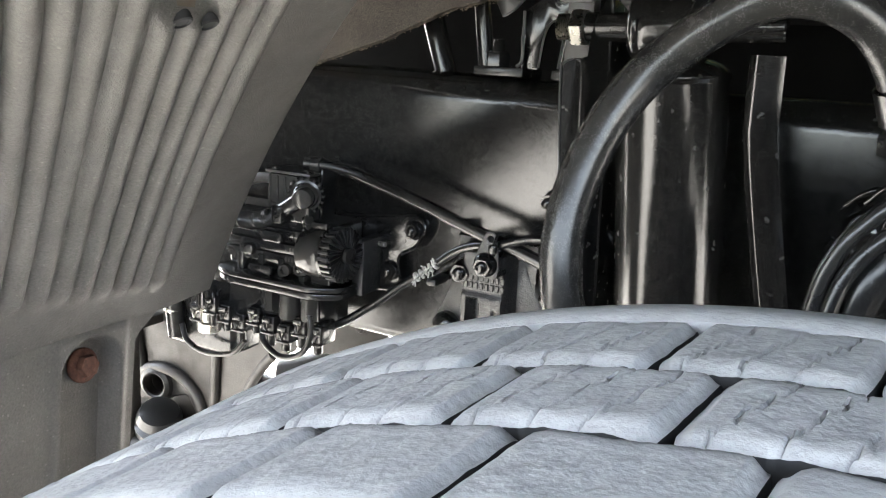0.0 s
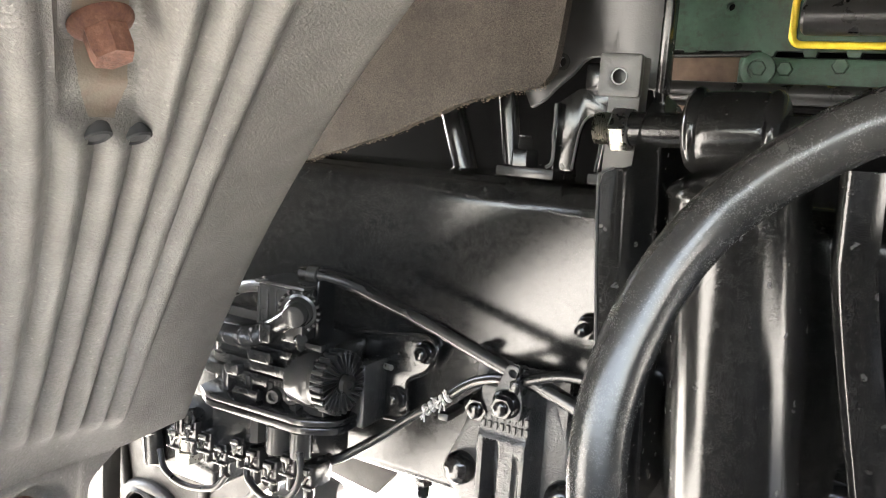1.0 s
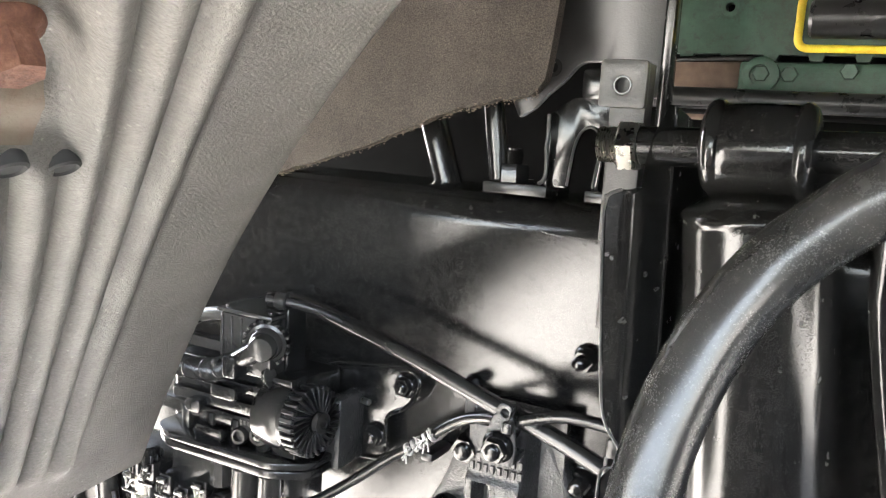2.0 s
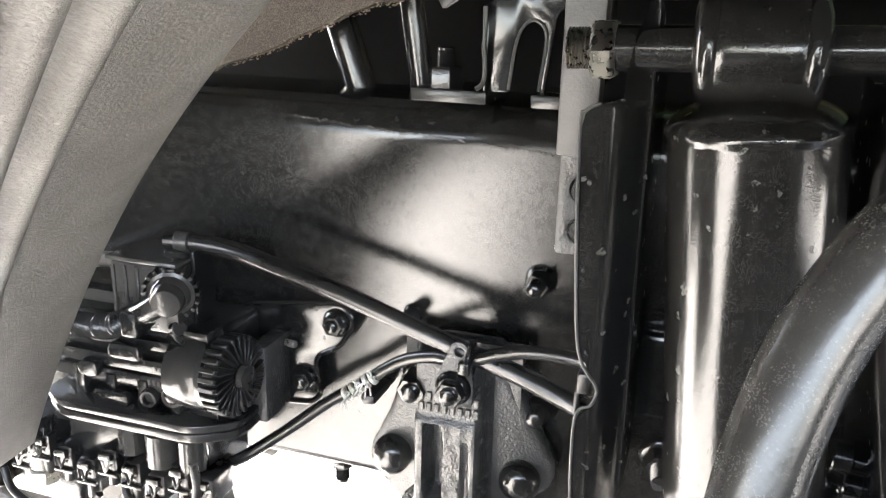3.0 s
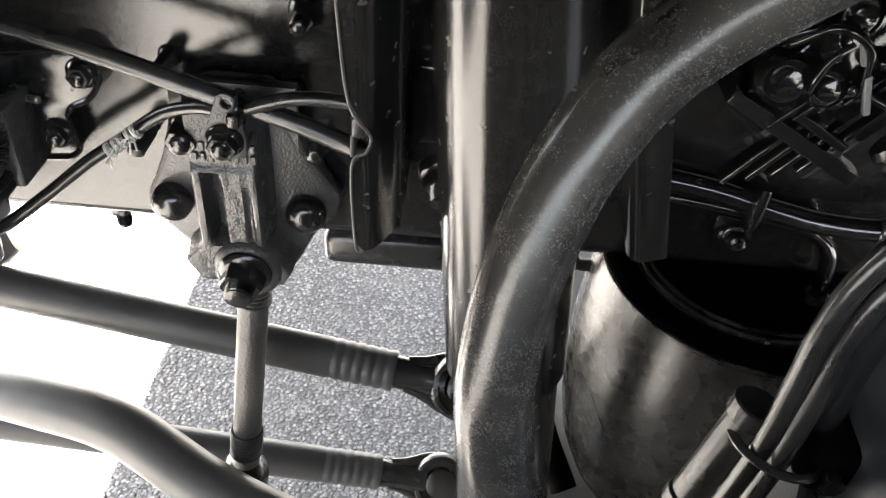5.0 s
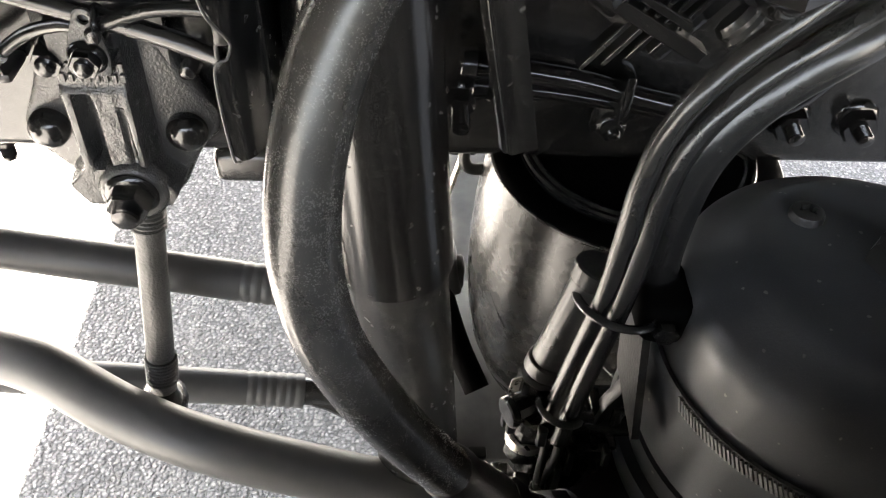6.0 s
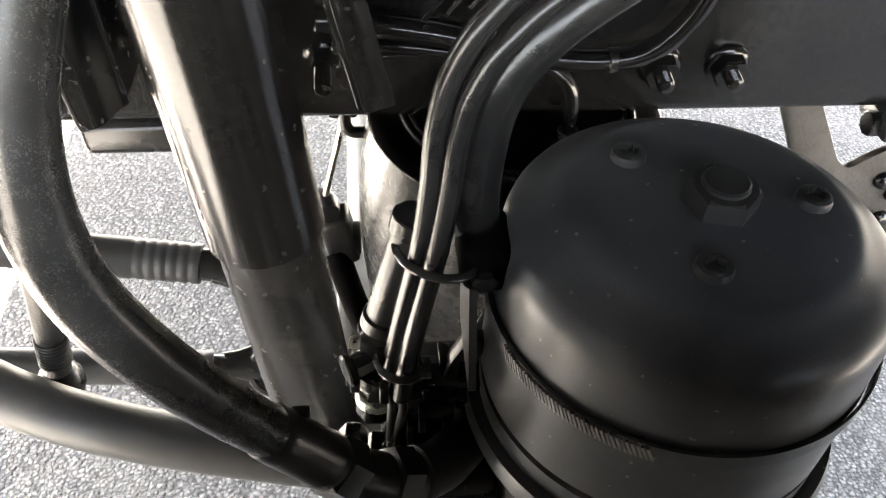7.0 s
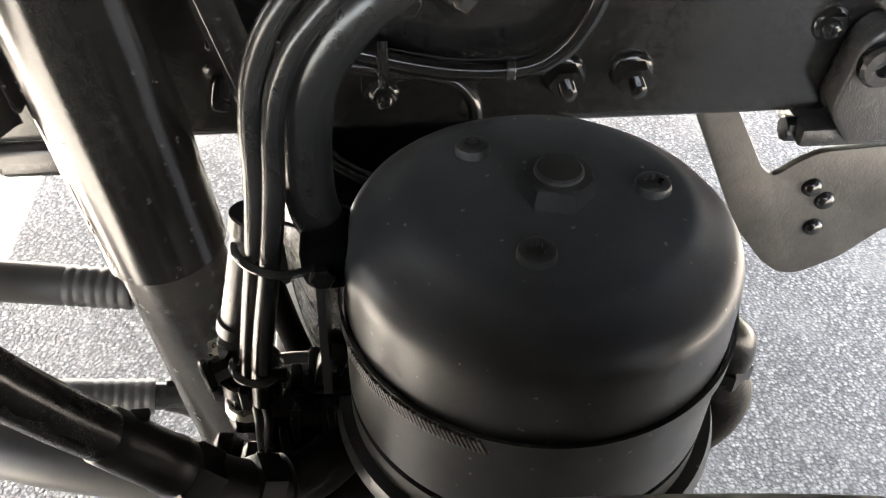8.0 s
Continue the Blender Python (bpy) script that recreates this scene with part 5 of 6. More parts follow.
part("lower_eye", spin([(0.0, -0.02), (0.014, -0.02), (0.021, -0.012), (0.023, 0.0), (0.021, 0.012), (0.014, 0.02), (0.0, 0.02)], lb + d * 0.012, (0.3, -1, 0.2), 28), SATIN, link_rod)
part("upper_eye", spin([(0.0, -0.014), (0.016, -0.014), (0.018, -0.010), (0.018, 0.010), (0.016, 0.014), (0.0, 0.014)], (-0.041, -0.018, 0.666), (0, -1, 0), 28), SATIN, link_rod)

# ---- cast bracket on the rail ----
cast = thing("drop_link_bracket", (-0.045, 0, 0.70), "black painted cast bracket bolted to the rail", "bracket")
outline = rounded([(-0.120, 0.708), (-0.104, 0.742), (-0.090, 0.790), (-0.070, 0.808), (-0.018, 0.808), (-0.008, 0.780), (0.012, 0.738), (0.024, 0.718), (0.022, 0.704), (0.006, 0.688), (-0.012, 0.650), (-0.030, 0.633), (-0.056, 0.633), (-0.080, 0.650), (-0.103, 0.676), (-0.120, 0.694)], 0.010)
part("casting", plate(outline, -0.022, 0.0, bevel=0.006), CAST, cast, "flat cast plate with two lobes", smooth=60)


def web_depth(x, z):
    """Height of the raised web over the plate: two ribs with a pocket between, falling away to the sides."""
    mid = -0.0515 + 0.06 * (0.72 - z) * 0.2
    half = 0.0225 + 0.018 * step(0.690, 0.664, z)
    body = step(half + 0.007, half - 0.001, abs(x - mid)) * step(0.806, 0.796, z)
    h = 0.0245 * body
    pocket = step(0.0075, 0.0045, abs(x - (-0.0605 + 0.05 * (0.715 - z) * 0.5))) * step(0.686, 0.694, z) * step(0.752, 0.744, z)
    h -= 0.019 * pocket * body
    edge_groove = step(0.0030, 0.0012, abs(x - (-0.0365 + 0.02 * (0.72 - z)))) * step(0.688, 0.696, z) * step(0.744, 0.736, z)
    h -= 0.0035 * edge_groove * body
    shelf = step(0.752, 0.758, z) * body
    h -= 0.0030 * shelf
    return h + 0.0005 * noise.noise(Vector((x * 160, z * 160, 3)))


bm = bmesh.new()
rows = []
for i in range(91):
    z = 0.640 + 0.168 * i / 90
    half = min(0.043, 0.022 + 0.60 * max(0.0, z - 0.640))
    xs = [-0.0470 + half * (k / 30 - 1) for k in range(61)]
    rows.append([bm.verts.new((x, -0.0215 - web_depth(x, z) * step(0.638, 0.655, z), z)) for x in xs])
for ra, rb in zip(rows, rows[1:]):
    for k in range(60):
        bm.faces.new((ra[k], ra[k + 1], rb[k + 1], rb[k]))
skirt = bmesh.ops.extrude_edge_only(bm, edges=[e for e in bm.edges if e.is_boundary])
for g in skirt["geom"]:
    if isinstance(g, bmesh.types.BMVert):
        g.co.y = -0.012
part("raised_web", bm, CAST, cast, "raised ribbed web with a long pocket", smooth=50)
part("boss", spin([(0.0275, 0.0), (0.0255, 0.007), (0.0225, 0.0105), (0.0205, 0.0112), (0.0, 0.0112)], (-0.0425, -0.040, 0.667), (0, -1, 0), 40), CAST, cast)
hex_bolt(cast, (-0.0425, -0.051, 0.669), (0.0, -1, -0.12), 0.0200, 0.0165, 0.018, 0.0105, 0.009)
for x, z in ((-0.0985, 0.7095), (-0.0005, 0.7090)):
    bm = spin([(0.0150, 0), (0.0150, 0.004), (0.0140, 0.009), (0.0105, 0.013), (0.0055, 0.0148), (0.0, 0.0152)], (x, -0.0235, z), (0, -1, 0), 28)
    part("dome_bolt", bm, BOLT, cast)
hex_bolt(cast, (-0.078, -0.022, 0.776), (0, -1, -0.12), 0.0145, 0.0112, 0.024, 0.0068, 0.004)
hex_bolt(cast, (-0.040, -0.0655, 0.7935), (0, -1, -0.12), 0.0125, 0.0100, 0.011, 0.0062, 0.003)
for row in range(2):
    for i in range(8):
        c = Vector((-0.0700 + 0.0057 * i, -0.0434, 0.7725 - 0.0085 * row))
        part("cast_mark", box(c - Vector((0.0019, 0.0015, 0.0032)), c + Vector((0.0019, 0.0015, 0.0032)), 0.0005, 1), CAST, cast)
tab = rounded([(-0.054, 0.780), (-0.027, 0.780), (-0.026, 0.796), (-0.0315, 0.826), (-0.0415, 0.827), (-0.053, 0.796)], 0.005)
part("cable_tab", plate(tab, -0.0665, -0.0630, [ring_pts(-0.0365, 0.8195, 0.0032, 10)], 0.001), CAST, cast, "upright tab with a tie hole")
part("tab_foot", box((-0.052, -0.0640, 0.780), (-0.028, -0.040, 0.786), 0.002), CAST, cast)

# ---- plastic tubes along the rail ----
t1 = thing("air_tube", (-0.03, -0.05, 0.81), "black plastic air tube tied to the cast bracket", "air tube", "air tubes")
part("tube_run", tube([(-0.262, -0.058, 0.866), (-0.245, -0.056, 0.8665), (-0.21, -0.053, 0.863), (-0.174, -0.052, 0.854), (-0.12, -0.052, 0.840), (-0.077, -0.053, 0.827), (-0.034, -0.055, 0.815), (0.0, -0.058, 0.807), (0.036, -0.062, 0.7955), (0.06, -0.07, 0.79)], 0.0066, 18), NYLON, t1)
part("end_collar", rod((-0.254, -0.057, 0.8664), (-0.242, -0.0558, 0.8664), 0.0085, 18, 0.001), PLASTIC, t1)
t2 = thing("air_tube", (-0.03, -0.05, 0.805), "thin black plastic tube wrapped in clips", "air tube", "air tubes")
part("tube_run", tube([(-0.235, -0.056, 0.687), (-0.215, -0.052, 0.694), (-0.181, -0.042, 0.719), (-0.15, -0.036, 0.745), (-0.124, -0.034, 0.764), (-0.089, -0.040, 0.792), (-0.06, -0.050, 0.806), (-0.034, -0.060, 0.812), (0.005, -0.062, 0.825), (0.043, -0.064, 0.826), (0.064, -0.07, 0.822)], 0.0046, 16), NYLON, t2)
part("end_collar", rod((-0.234, -0.0558, 0.6875), (-0.222, -0.0538, 0.6915), 0.0068, 16, 0.001), PLASTIC, t2)
clip = thing("cable_clip", (-0.119, -0.03, 0.757), "frayed plastic clip on the thin tube, coloured pale for its glint", "cable clip")
for k in range(5):
    c = Vector((-0.130 + 0.0052 * k, -0.0385, 0.7592 + 0.0042 * k))
    part("wrap_coil", spin([(0.0047, -0.0016), (0.0056, -0.0010), (0.0054, 0.0012), (0.0047, 0.0016)], c, (0.77, 0.05 + 0.3 * (k % 2), 0.63), 12), CLIP, clip)
for k in range(16):
    c = Vector((-0.131 + 0.0016 * k, -0.0425, 0.7590 + 0.0013 * k))
    tip = c + Vector((random.uniform(-0.006, 0.006), random.uniform(-0.006, 0.0), random.uniform(-0.012, 0.010)))
    part("frayed_strand", tube([c, (c + tip) / 2 + Vector((0.001, -0.001, 0.001)), tip], 0.0007, 6, 3), CLIP, clip)
part("clip_foot", box((-0.122, -0.034, 0.750), (-0.110, 0.0, 0.758), 0.003), MATT, clip)
tie = thing("cable_tie_mount", (0.045, -0.06, 0.80), "black cable tie with square head at the bracket notch", "cable tie")
part("head", box((0.041, -0.074, 0.808), (0.050, -0.060, 0.822), 0.002), MATT, tie)
part("strap", box((0.040, -0.073, 0.793), (0.0435, -0.054, 0.809), 0.001), MATT, tie)
tie2 = thing("cable_tie", (-0.032, -0.058, 0.812), "black cable tie round both tubes", "cable tie")
pts = [(-0.031 + 0.001 * math.cos(k), -0.059 + 0.011 * math.cos(2 * math.pi * k / 16), 0.813 + 0.011 * math.sin(2 * math.pi * k / 16)) for k in range(17)]
part("strap", tube(pts, 0.0017, 8, 2), PLASTIC, tie2)
part("head", box((-0.036, -0.073, 0.806), (-0.028, -0.066, 0.815), 0.0015), PLASTIC, tie2)

# ---- electro-pneumatic valve unit on the rail ----
unit = thing("brake_modulator", (-0.26, -0.01, 0.70), "black electro-pneumatic brake modulator with round ribbed silencer", "valve unit")
mount = rounded([(-0.262, 0.785), (-0.222, 0.808), (-0.145, 0.820), (-0.134, 0.806), (-0.146, 0.784), (-0.168, 0.772), (-0.163, 0.741), (-0.172, 0.732), (-0.215, 0.728), (-0.262, 0.724)], 0.008)
part("mounting_plate", plate(mount, -0.014, -0.0003, bevel=0.002), RAIL, unit, "cast plate bolted flat to the rail")
rim = [(q[0], -0.0142, q[1]) for q in mount]
part("plate_rim", tube(rim + rim[:1], 0.0021, 8, 2), RAIL, unit, "raised rim of the plate")
for x, z in ((-0.149, 0.803), (-0.176, 0.7535)):
    hex_bolt(unit, (x, -0.014, z), (0, -1, 0), 0.0112, 0.0086, 0.010, 0.0052, 0.002)
part("bracket_tab", box((-0.205, -0.05, 0.728), (-0.19, -0.012, 0.79), 0.003), CAST, unit)
part("bright_pin", rod((-0.193, -0.018, 0.782), (-0.180, -0.022, 0.783), 0.0028, 12, 0.0008), ZINC, unit)
part("core", box((-0.36, -0.070, 0.742), (-0.215, -0.012, 0.806), 0.006, 3), PLASTIC, unit)
part("top_housing", box((-0.291, -0.086, 0.806), (-0.236, -0.044, 0.856), 0.003), PLASTIC, unit)
part("lid", box((-0.293, -0.088, 0.8565), (-0.234, -0.042, 0.8600), 0.0015), PLASTIC, unit)
part("side_cover", box((-0.2355, -0.070, 0.808), (-0.231, -0.046, 0.864), 0.0015), BOLT, unit)
for x, y in ((-0.285, -0.08), (-0.240, -0.08), (-0.262, -0.05)):
    part("lid_screw", spin([(0.0036, 0), (0.0036, 0.002), (0.0022, 0.0026), (0, 0.0026)], (x, y, 0.8600), (0, 0, 1), 14), BOLT, unit)
for k in range(3):
    part("housing_rib", box((-0.289 + 0.010 * k, -0.0875, 0.808), (-0.286 + 0.010 * k, -0.0855, 0.854), 0.0006, 1), PLASTIC, unit)
cd = Vector((0.35, -0.92, -0.12)).normalized()
cc = Vector((-0.243, -0.080, 0.838))
conn = part("round_connector", spin([(0.0165, -0.004), (0.0165, 0.006), (0.0140, 0.007), (0.0128, 0.012), (0.0118, 0.013), (0.0112, 0.019), (0.0098, 0.0212), (0.0060, 0.0222), (0.0, 0.0226)], cc, cd, 36), PLASTIC, unit, "grey-black round cable connector")
bm = bmesh.new()
rot = aim(cd)
for k in range(18):
    a = 2 * math.pi * k / 18
    c = cc + rot @ Vector((0.0185 * math.cos(a), 0.0185 * math.sin(a), 0.002))
    box(c - Vector((0.0016, 0.0014, 0.0055)), c + Vector((0.0016, 0.0014, 0.0055)), 0.0005, 1, bm, rot @ Matrix.Rotation(a, 3, "Z"))
part("collar_teeth", bm, PLASTIC, conn)
el = cc + cd * 0.013
part("elbow", tube([el + Vector((0.0, 0.002, 0.0)), el + Vector((-0.012, 0.0, -0.008)), el + Vector((-0.034, 0.004, -0.021))], 0.0088, 18), PLASTIC, unit)
part("elbow_clip", box(el + Vector((-0.036, -0.009, -0.031)), el + Vector((-0.022, 0.010, -0.012)), 0.003), PLASTIC, unit)
c0 = el + Vector((-0.034, 0.004, -0.021))
part("conduit", tube([c0, c0 + Vector((-0.03, 0.006, -0.013)), c0 + Vector((-0.075, 0.015, -0.020)), c0 + Vector((-0.15, 0.025, -0.02))], 0.009, 16, 60, radius_at=lambda u, l: 0.0084 + 0.0014 * math.sin(l * 2 * math.pi / 0.0038)), PLASTIC, unit, "corrugated cable conduit")
# ribbed silencer
sd = Vector((0.96, -0.10, 0.05)).normalized()
sc = Vector((-0.232, -0.072, 0.7765))
sil = part("silencer", spin([(0.024, -0.012), (0.0280, -0.010), (0.0290, 0.0), (0.0290, 0.016), (0.0276, 0.018), (0.0276, 0.0195), (0.0290, 0.020), (0.0290, 0.024), (0.0262, 0.025), (0.0262, 0.033), (0.0245, 0.0335), (0.011, 0.0345), (0.0, 0.0345)], sc, sd, 56), PLASTIC, unit, "round black silencer with radial vents")
rot = aim(sd)
for k in range(26):
    a = 2 * math.pi * k / 26
    turn = rot @ Matrix.Rotation(a, 3, "Z")
    bm = bmesh.new()
    c = sc + rot @ Vector((0.0178 * math.cos(a), 0.0178 * math.sin(a), 0.0358))
    box(c - Vector((0.0092, 0.0007, 0.0030)), c + Vector((0.0092, 0.0007, 0.0030)), 0.0005, 1, bm, turn @ Matrix.Rotation(0.22, 3, "Z"))
    c = sc + rot @ Vector((0.0272 * math.cos(a), 0.0272 * math.sin(a), 0.030))
    box(c - Vector((0.0022, 0.0020, 0.0072)), c + Vector((0.0022, 0.0020, 0.0072)), 0.0009, 1, bm, turn)
    part("vent_rib", bm, MATT, sil)
part("centre_boss", spin([(0.009, 0.040), (0.0085, 0.0445), (0.0045, 0.0452), (0.004, 0.0435), (0, 0.0435)], sc, sd, 24), PLASTIC, sil)
for a in (95, 270):
    c = sc + rot @ Vector((0.0305 * math.cos(radians(a)), 0.0305 * math.sin(radians(a)), 0.008))
    part("latch", box(c - Vector((0.0036, 0.009, 0.013)), c + Vector((0.0036, 0.009, 0.013)), 0.0015, 2, None, rot @ Matrix.Rotation(radians(a), 3, "Z")), PLASTIC, sil)
# slots, bars and plugs on the face
for x0, x1, z, y, h in ((-0.35, -0.235, 0.7735, -0.076, 0.0055), (-0.365, -0.238, 0.7615, -0.078, 0.006), (-0.34, -0.245, 0.7905, -0.074, 0.004)):
    part("face_bar", box((x0, y - 0.004, z - h), (x1, y + 0.012, z + h), 0.0015), PLASTIC, unit)
for x, z, w in ((-0.284, 0.787, 0.014), (-0.300, 0.7475, 0.016), (-0.318, 0.768, 0.009)):
    part("slot_frame", plate(rounded([(x - w, z - 0.006), (x + w, z - 0.006), (x + w, z + 0.006), (x - w, z + 0.006)], 0.006), -0.089, -0.078, bevel=0.002), PLASTIC, unit)
for x, z, r in ((-0.247, 0.7575, 0.0095), (-0.268, 0.752, 0.0075)):
    part("face_boss", spin([(r, 0), (r, 0.008), (r * 0.85, 0.010), (r * 0.6, 0.010), (r * 0.55, 0.006), (0, 0.006)], (x, -0.078, z), (0.15, -1, 0), 24), PLASTIC, unit)
part("face_screw", spin([(0.0045, 0.004), (0.0045, 0.011), (0.003, 0.0115), (0, 0.0115)], (-0.247, -0.078, 0.7575), (0.15, -1, 0), 6), BOLT, unit)
for k in range(4):
    x = -0.335 + 0.028 * k
    part("face_post", box((x, -0.084, 0.742), (x + 0.009, -0.07, 0.764), 0.002), PLASTIC, unit)
for k in range(4):
    part("conduit_pin", rod((-0.242 + 0.0 * k, -0.076 - 0.002 * k, 0.792 + 0.006 * k), (-0.236, -0.079 - 0.002 * k, 0.794 + 0.006 * k), 0.006, 12, 0.001), PLASTIC, unit)
for x in (-0.262, -0.268):
    bm = bmesh.new()
    for i in range(6):
        c = Vector((x + 0.0042 * i, -0.0825, 0.775 - (0.0115 if x < -0.265 else 0.0)))
        box(c - Vector((0.0013, 0.0006, 0.002)), c + Vector((0.0013, 0.0006, 0.002)), 0.0003, 1, bm)
    part("face_mark", bm, BRONZE, unit, "unreadable pale marks in bars")
base = rounded([(-0.362, -0.012), (-0.365, -0.085), (-0.34, -0.098), (-0.225, -0.098), (-0.196, -0.078), (-0.198, -0.02)], 0.012)
part("flange_plate", plate(base, 0.7365, 0.7425, axis="z", bevel=0.0015), PLASTIC, unit)
part("flange_plate", plate([q * 0.99 + Vector((-0.002, -0.0005)) for q in base], 0.7285, 0.7355, axis="z", bevel=0.0015), PLASTIC, unit)
# underside: ports, clips and looped wires
part("lower_block", box((-0.35, -0.082, 0.682), (-0.225, -0.02, 0.7285), 0.005, 3), PLASTIC, unit)
for k, (x, r, z0, z1, mat) in enumerate(((-0.232, 0.011, 0.702, 0.729, PLASTIC), (-0.258, 0.0125, 0.700, 0.729, PLASTIC), (-0.285, 0.010, 0.704, 0.729, PLASTIC), (-0.375, 0.0125, 0.690, 0.704, PLASTIC), (-0.375, 0.0100, 0.672, 0.690, ZINC), (-0.374, 0.0130, 0.660, 0.673, ZINC))):
    part("port", rod((x, -0.086, z0), (x, -0.086, z1), r, 8 if k in (2, 5) else 20, 0.0015), mat, unit)
bm = bmesh.new()
for k in range(14):
    a = 2 * math.pi * k / 14
    c = Vector((-0.375 + 0.0132 * math.cos(a), -0.086 + 0.0132 * math.sin(a), 0.7035))
    box(c - Vector((0.0015, 0.0015, 0.009)), c + Vector((0.0015, 0.0015, 0.009)), 0.0004, 1, bm, Matrix.Rotation(a, 3, "Z"))
part("knurl", bm, PLASTIC, unit)
part("knurl_core", rod((-0.375, -0.086, 0.694), (-0.375, -0.086, 0.718), 0.0115, 20, 0.002), PLASTIC, unit)
for k in range(9):
    x = -0.395 + 0.021 * k
    z = 0.672 + 0.006 * ((k * 5) % 3)
    part("plug", box((x, -0.094, z), (x + 0.016, -0.066, z + 0.022), 0.003), PLASTIC, unit)
    part("plug_cap", box((x + 0.0025, -0.0985, z + 0.0150), (x + 0.0135, -0.0935, z + 0.0205), 0.0012), PLASTIC, unit)
    part("plug_rim", box((x - 0.001, -0.0965, z + 0.0005), (x + 0.017, -0.0935, z + 0.0035), 0.0008), PLASTIC, unit)
    part("plug_clip", tube([(x + 0.0015, -0.0955, z + 0.014), (x + 0.005, -0.0965, z + 0.0125), (x + 0.008, -0.0975, z + 0.0055), (x + 0.011, -0.0965, z + 0.0125), (x + 0.0145, -0.0955, z + 0.014)], 0.0011, 8, 4), ZINC if k % 4 == 0 else PLASTIC, unit, "bent spring clip")
    part("plug_post", rod((x + 0.008, -0.088, z - 0.010 - 0.004 * (k % 2)), (x + 0.008, -0.088, z + 0.002), 0.0052, 10, 0.001), PLASTIC, unit)
part("side_port", rod((-0.236, -0.075, 0.6875), (-0.214, -0.066, 0.692), 0.0088, 18, 0.0015), PLASTIC, unit)
part("side_collar", rod((-0.222, -0.070, 0.690), (-0.217, -0.068, 0.691), 0.0108, 18, 0.001), PLASTIC, unit)
part("loop_wire", tube([(-0.226, -0.095, 0.712), (-0.222, -0.098, 0.690), (-0.234, -0.098, 0.668), (-0.262, -0.097, 0.658), (-0.287, -0.094, 0.668), (-0.292, -0.09, 0.682)], 0.0034, 12), RUBBER, unit)
part("loop_wire", tube([(-0.418, -0.085, 0.660), (-0.405, -0.090, 0.644), (-0.375, -0.092, 0.636), (-0.335, -0.092, 0.644), (-0.318, -0.09, 0.662)], 0.0032, 12), RUBBER, unit)
part("left_port", rod((-0.436, -0.08, 0.69), (-0.430, -0.08, 0.640), 0.0115, 18, 0.002), PLASTIC, unit)
part("left_ring", rod((-0.4355, -0.08, 0.672), (-0.4345, -0.08, 0.677), 0.0121, 18, 0.0006), ZINC, unit)
part("left_body", box((-0.45, -0.072, 0.628), (-0.352, -0.02, 0.70), 0.006, 3), PLASTIC, unit)
for k, x in enumerate((-0.245, -0.275)):
    hex_bolt(unit, (x, -0.07, 0.682), (0, 0, -1), 0.0, 0.007, 0.006, 0.0045, 0.012)
part("rear_tube", tube([(-0.292, -0.06, 0.846), (-0.33, -0.055, 0.842), (-0.37, -0.05, 0.825), (-0.43, -0.05, 0.80)], 0.006, 14), RUBBER, unit)
part("rear_bar", box((-0.40, -0.065, 0.812), (-0.285, -0.05, 0.822), 0.002), PLASTIC, unit)

# ---- steering arm and spring hanger seen past the mudguard ----
hang = thing("spring_hanger", (-0.58, 0.08, 0.42), "grey-brown cast front spring hanger", "hanger")
out = rounded([(-0.668, 0.540), (-0.668, 0.6662), (-0.375, 0.6662), (-0.352, 0.600), (-0.387, 0.582), (-0.409, 0.552), (-0.432, 0.516), (-0.441, 0.486), (-0.456, 0.41), (-0.497, 0.40), (-0.509, 0.442), (-0.516, 0.476), (-0.530, 0.498), (-0.560, 0.488), (-0.581, 0.473), (-0.608, 0.474), (-0.655, 0.458)], 0.006)
part("web", plate(out, 0.034, 0.056, [ring_pts(-0.584, 0.505, 0.016)], 0.004), BRONZE, hang, "grey-brown cast web with two legs", smooth=60)
part("arch_rib", tube([(-0.630, 0.034, 0.487), (-0.610, 0.032, 0.516), (-0.590, 0.031, 0.528), (-0.553, 0.031, 0.530), (-0.519, 0.031, 0.514), (-0.499, 0.031, 0.486), (-0.490, 0.032, 0.42)], 0.008, 14), BRONZE, hang)
part("leg_rib", tube([(-0.470, 0.030, 0.60), (-0.4715, 0.030, 0.563), (-0.4795, 0.031, 0.455), (-0.482, 0.032, 0.41)], 0.0065, 12), BRONZE, hang)
part("leg_rib", tube([(-0.375, 0.031, 0.594), (-0.392, 0.031, 0.575), (-0.416, 0.031, 0.537), (-0.434, 0.031, 0.492), (-0.448, 0.032, 0.42)], 0.0065, 12), BRONZE, hang)
part("upper_rib", tube([(-0.634, 0.032, 0.655), (-0.625, 0.031, 0.60), (-0.612, 0.032, 0.525)], 0.008, 12), BRONZE, hang)
part("eye_lug", spin([(0.016, 0.0), (0.026, 0.0), (0.028, 0.004), (0.025, 0.014), (0.019, 0.017), (0.016, 0.015)], (-0.584, 0.038, 0.505), (0.15, -1, 0), 32, closed=True), BRONZE, hang)
part("lug_bolt", spin([(0.0, 0.0), (0.009, 0.0), (0.009, 0.014), (0.0075, 0.016), (0.005, 0.016), (0.004, 0.012), (0, 0.012)][1:], (-0.578, 0.055, 0.497), (0.25, -1, 0), 18), SATIN, hang)
part("side_plate", box((-0.618, -0.032, 0.38), (-0.578, -0.018, 0.60), 0.004), SATIN, hang, "dark upright plate with a bright edge")
part("plate_edge", box((-0.5775, -0.036, 0.41), (-0.5715, -0.010, 0.62), 0.002), BRONZE, hang)
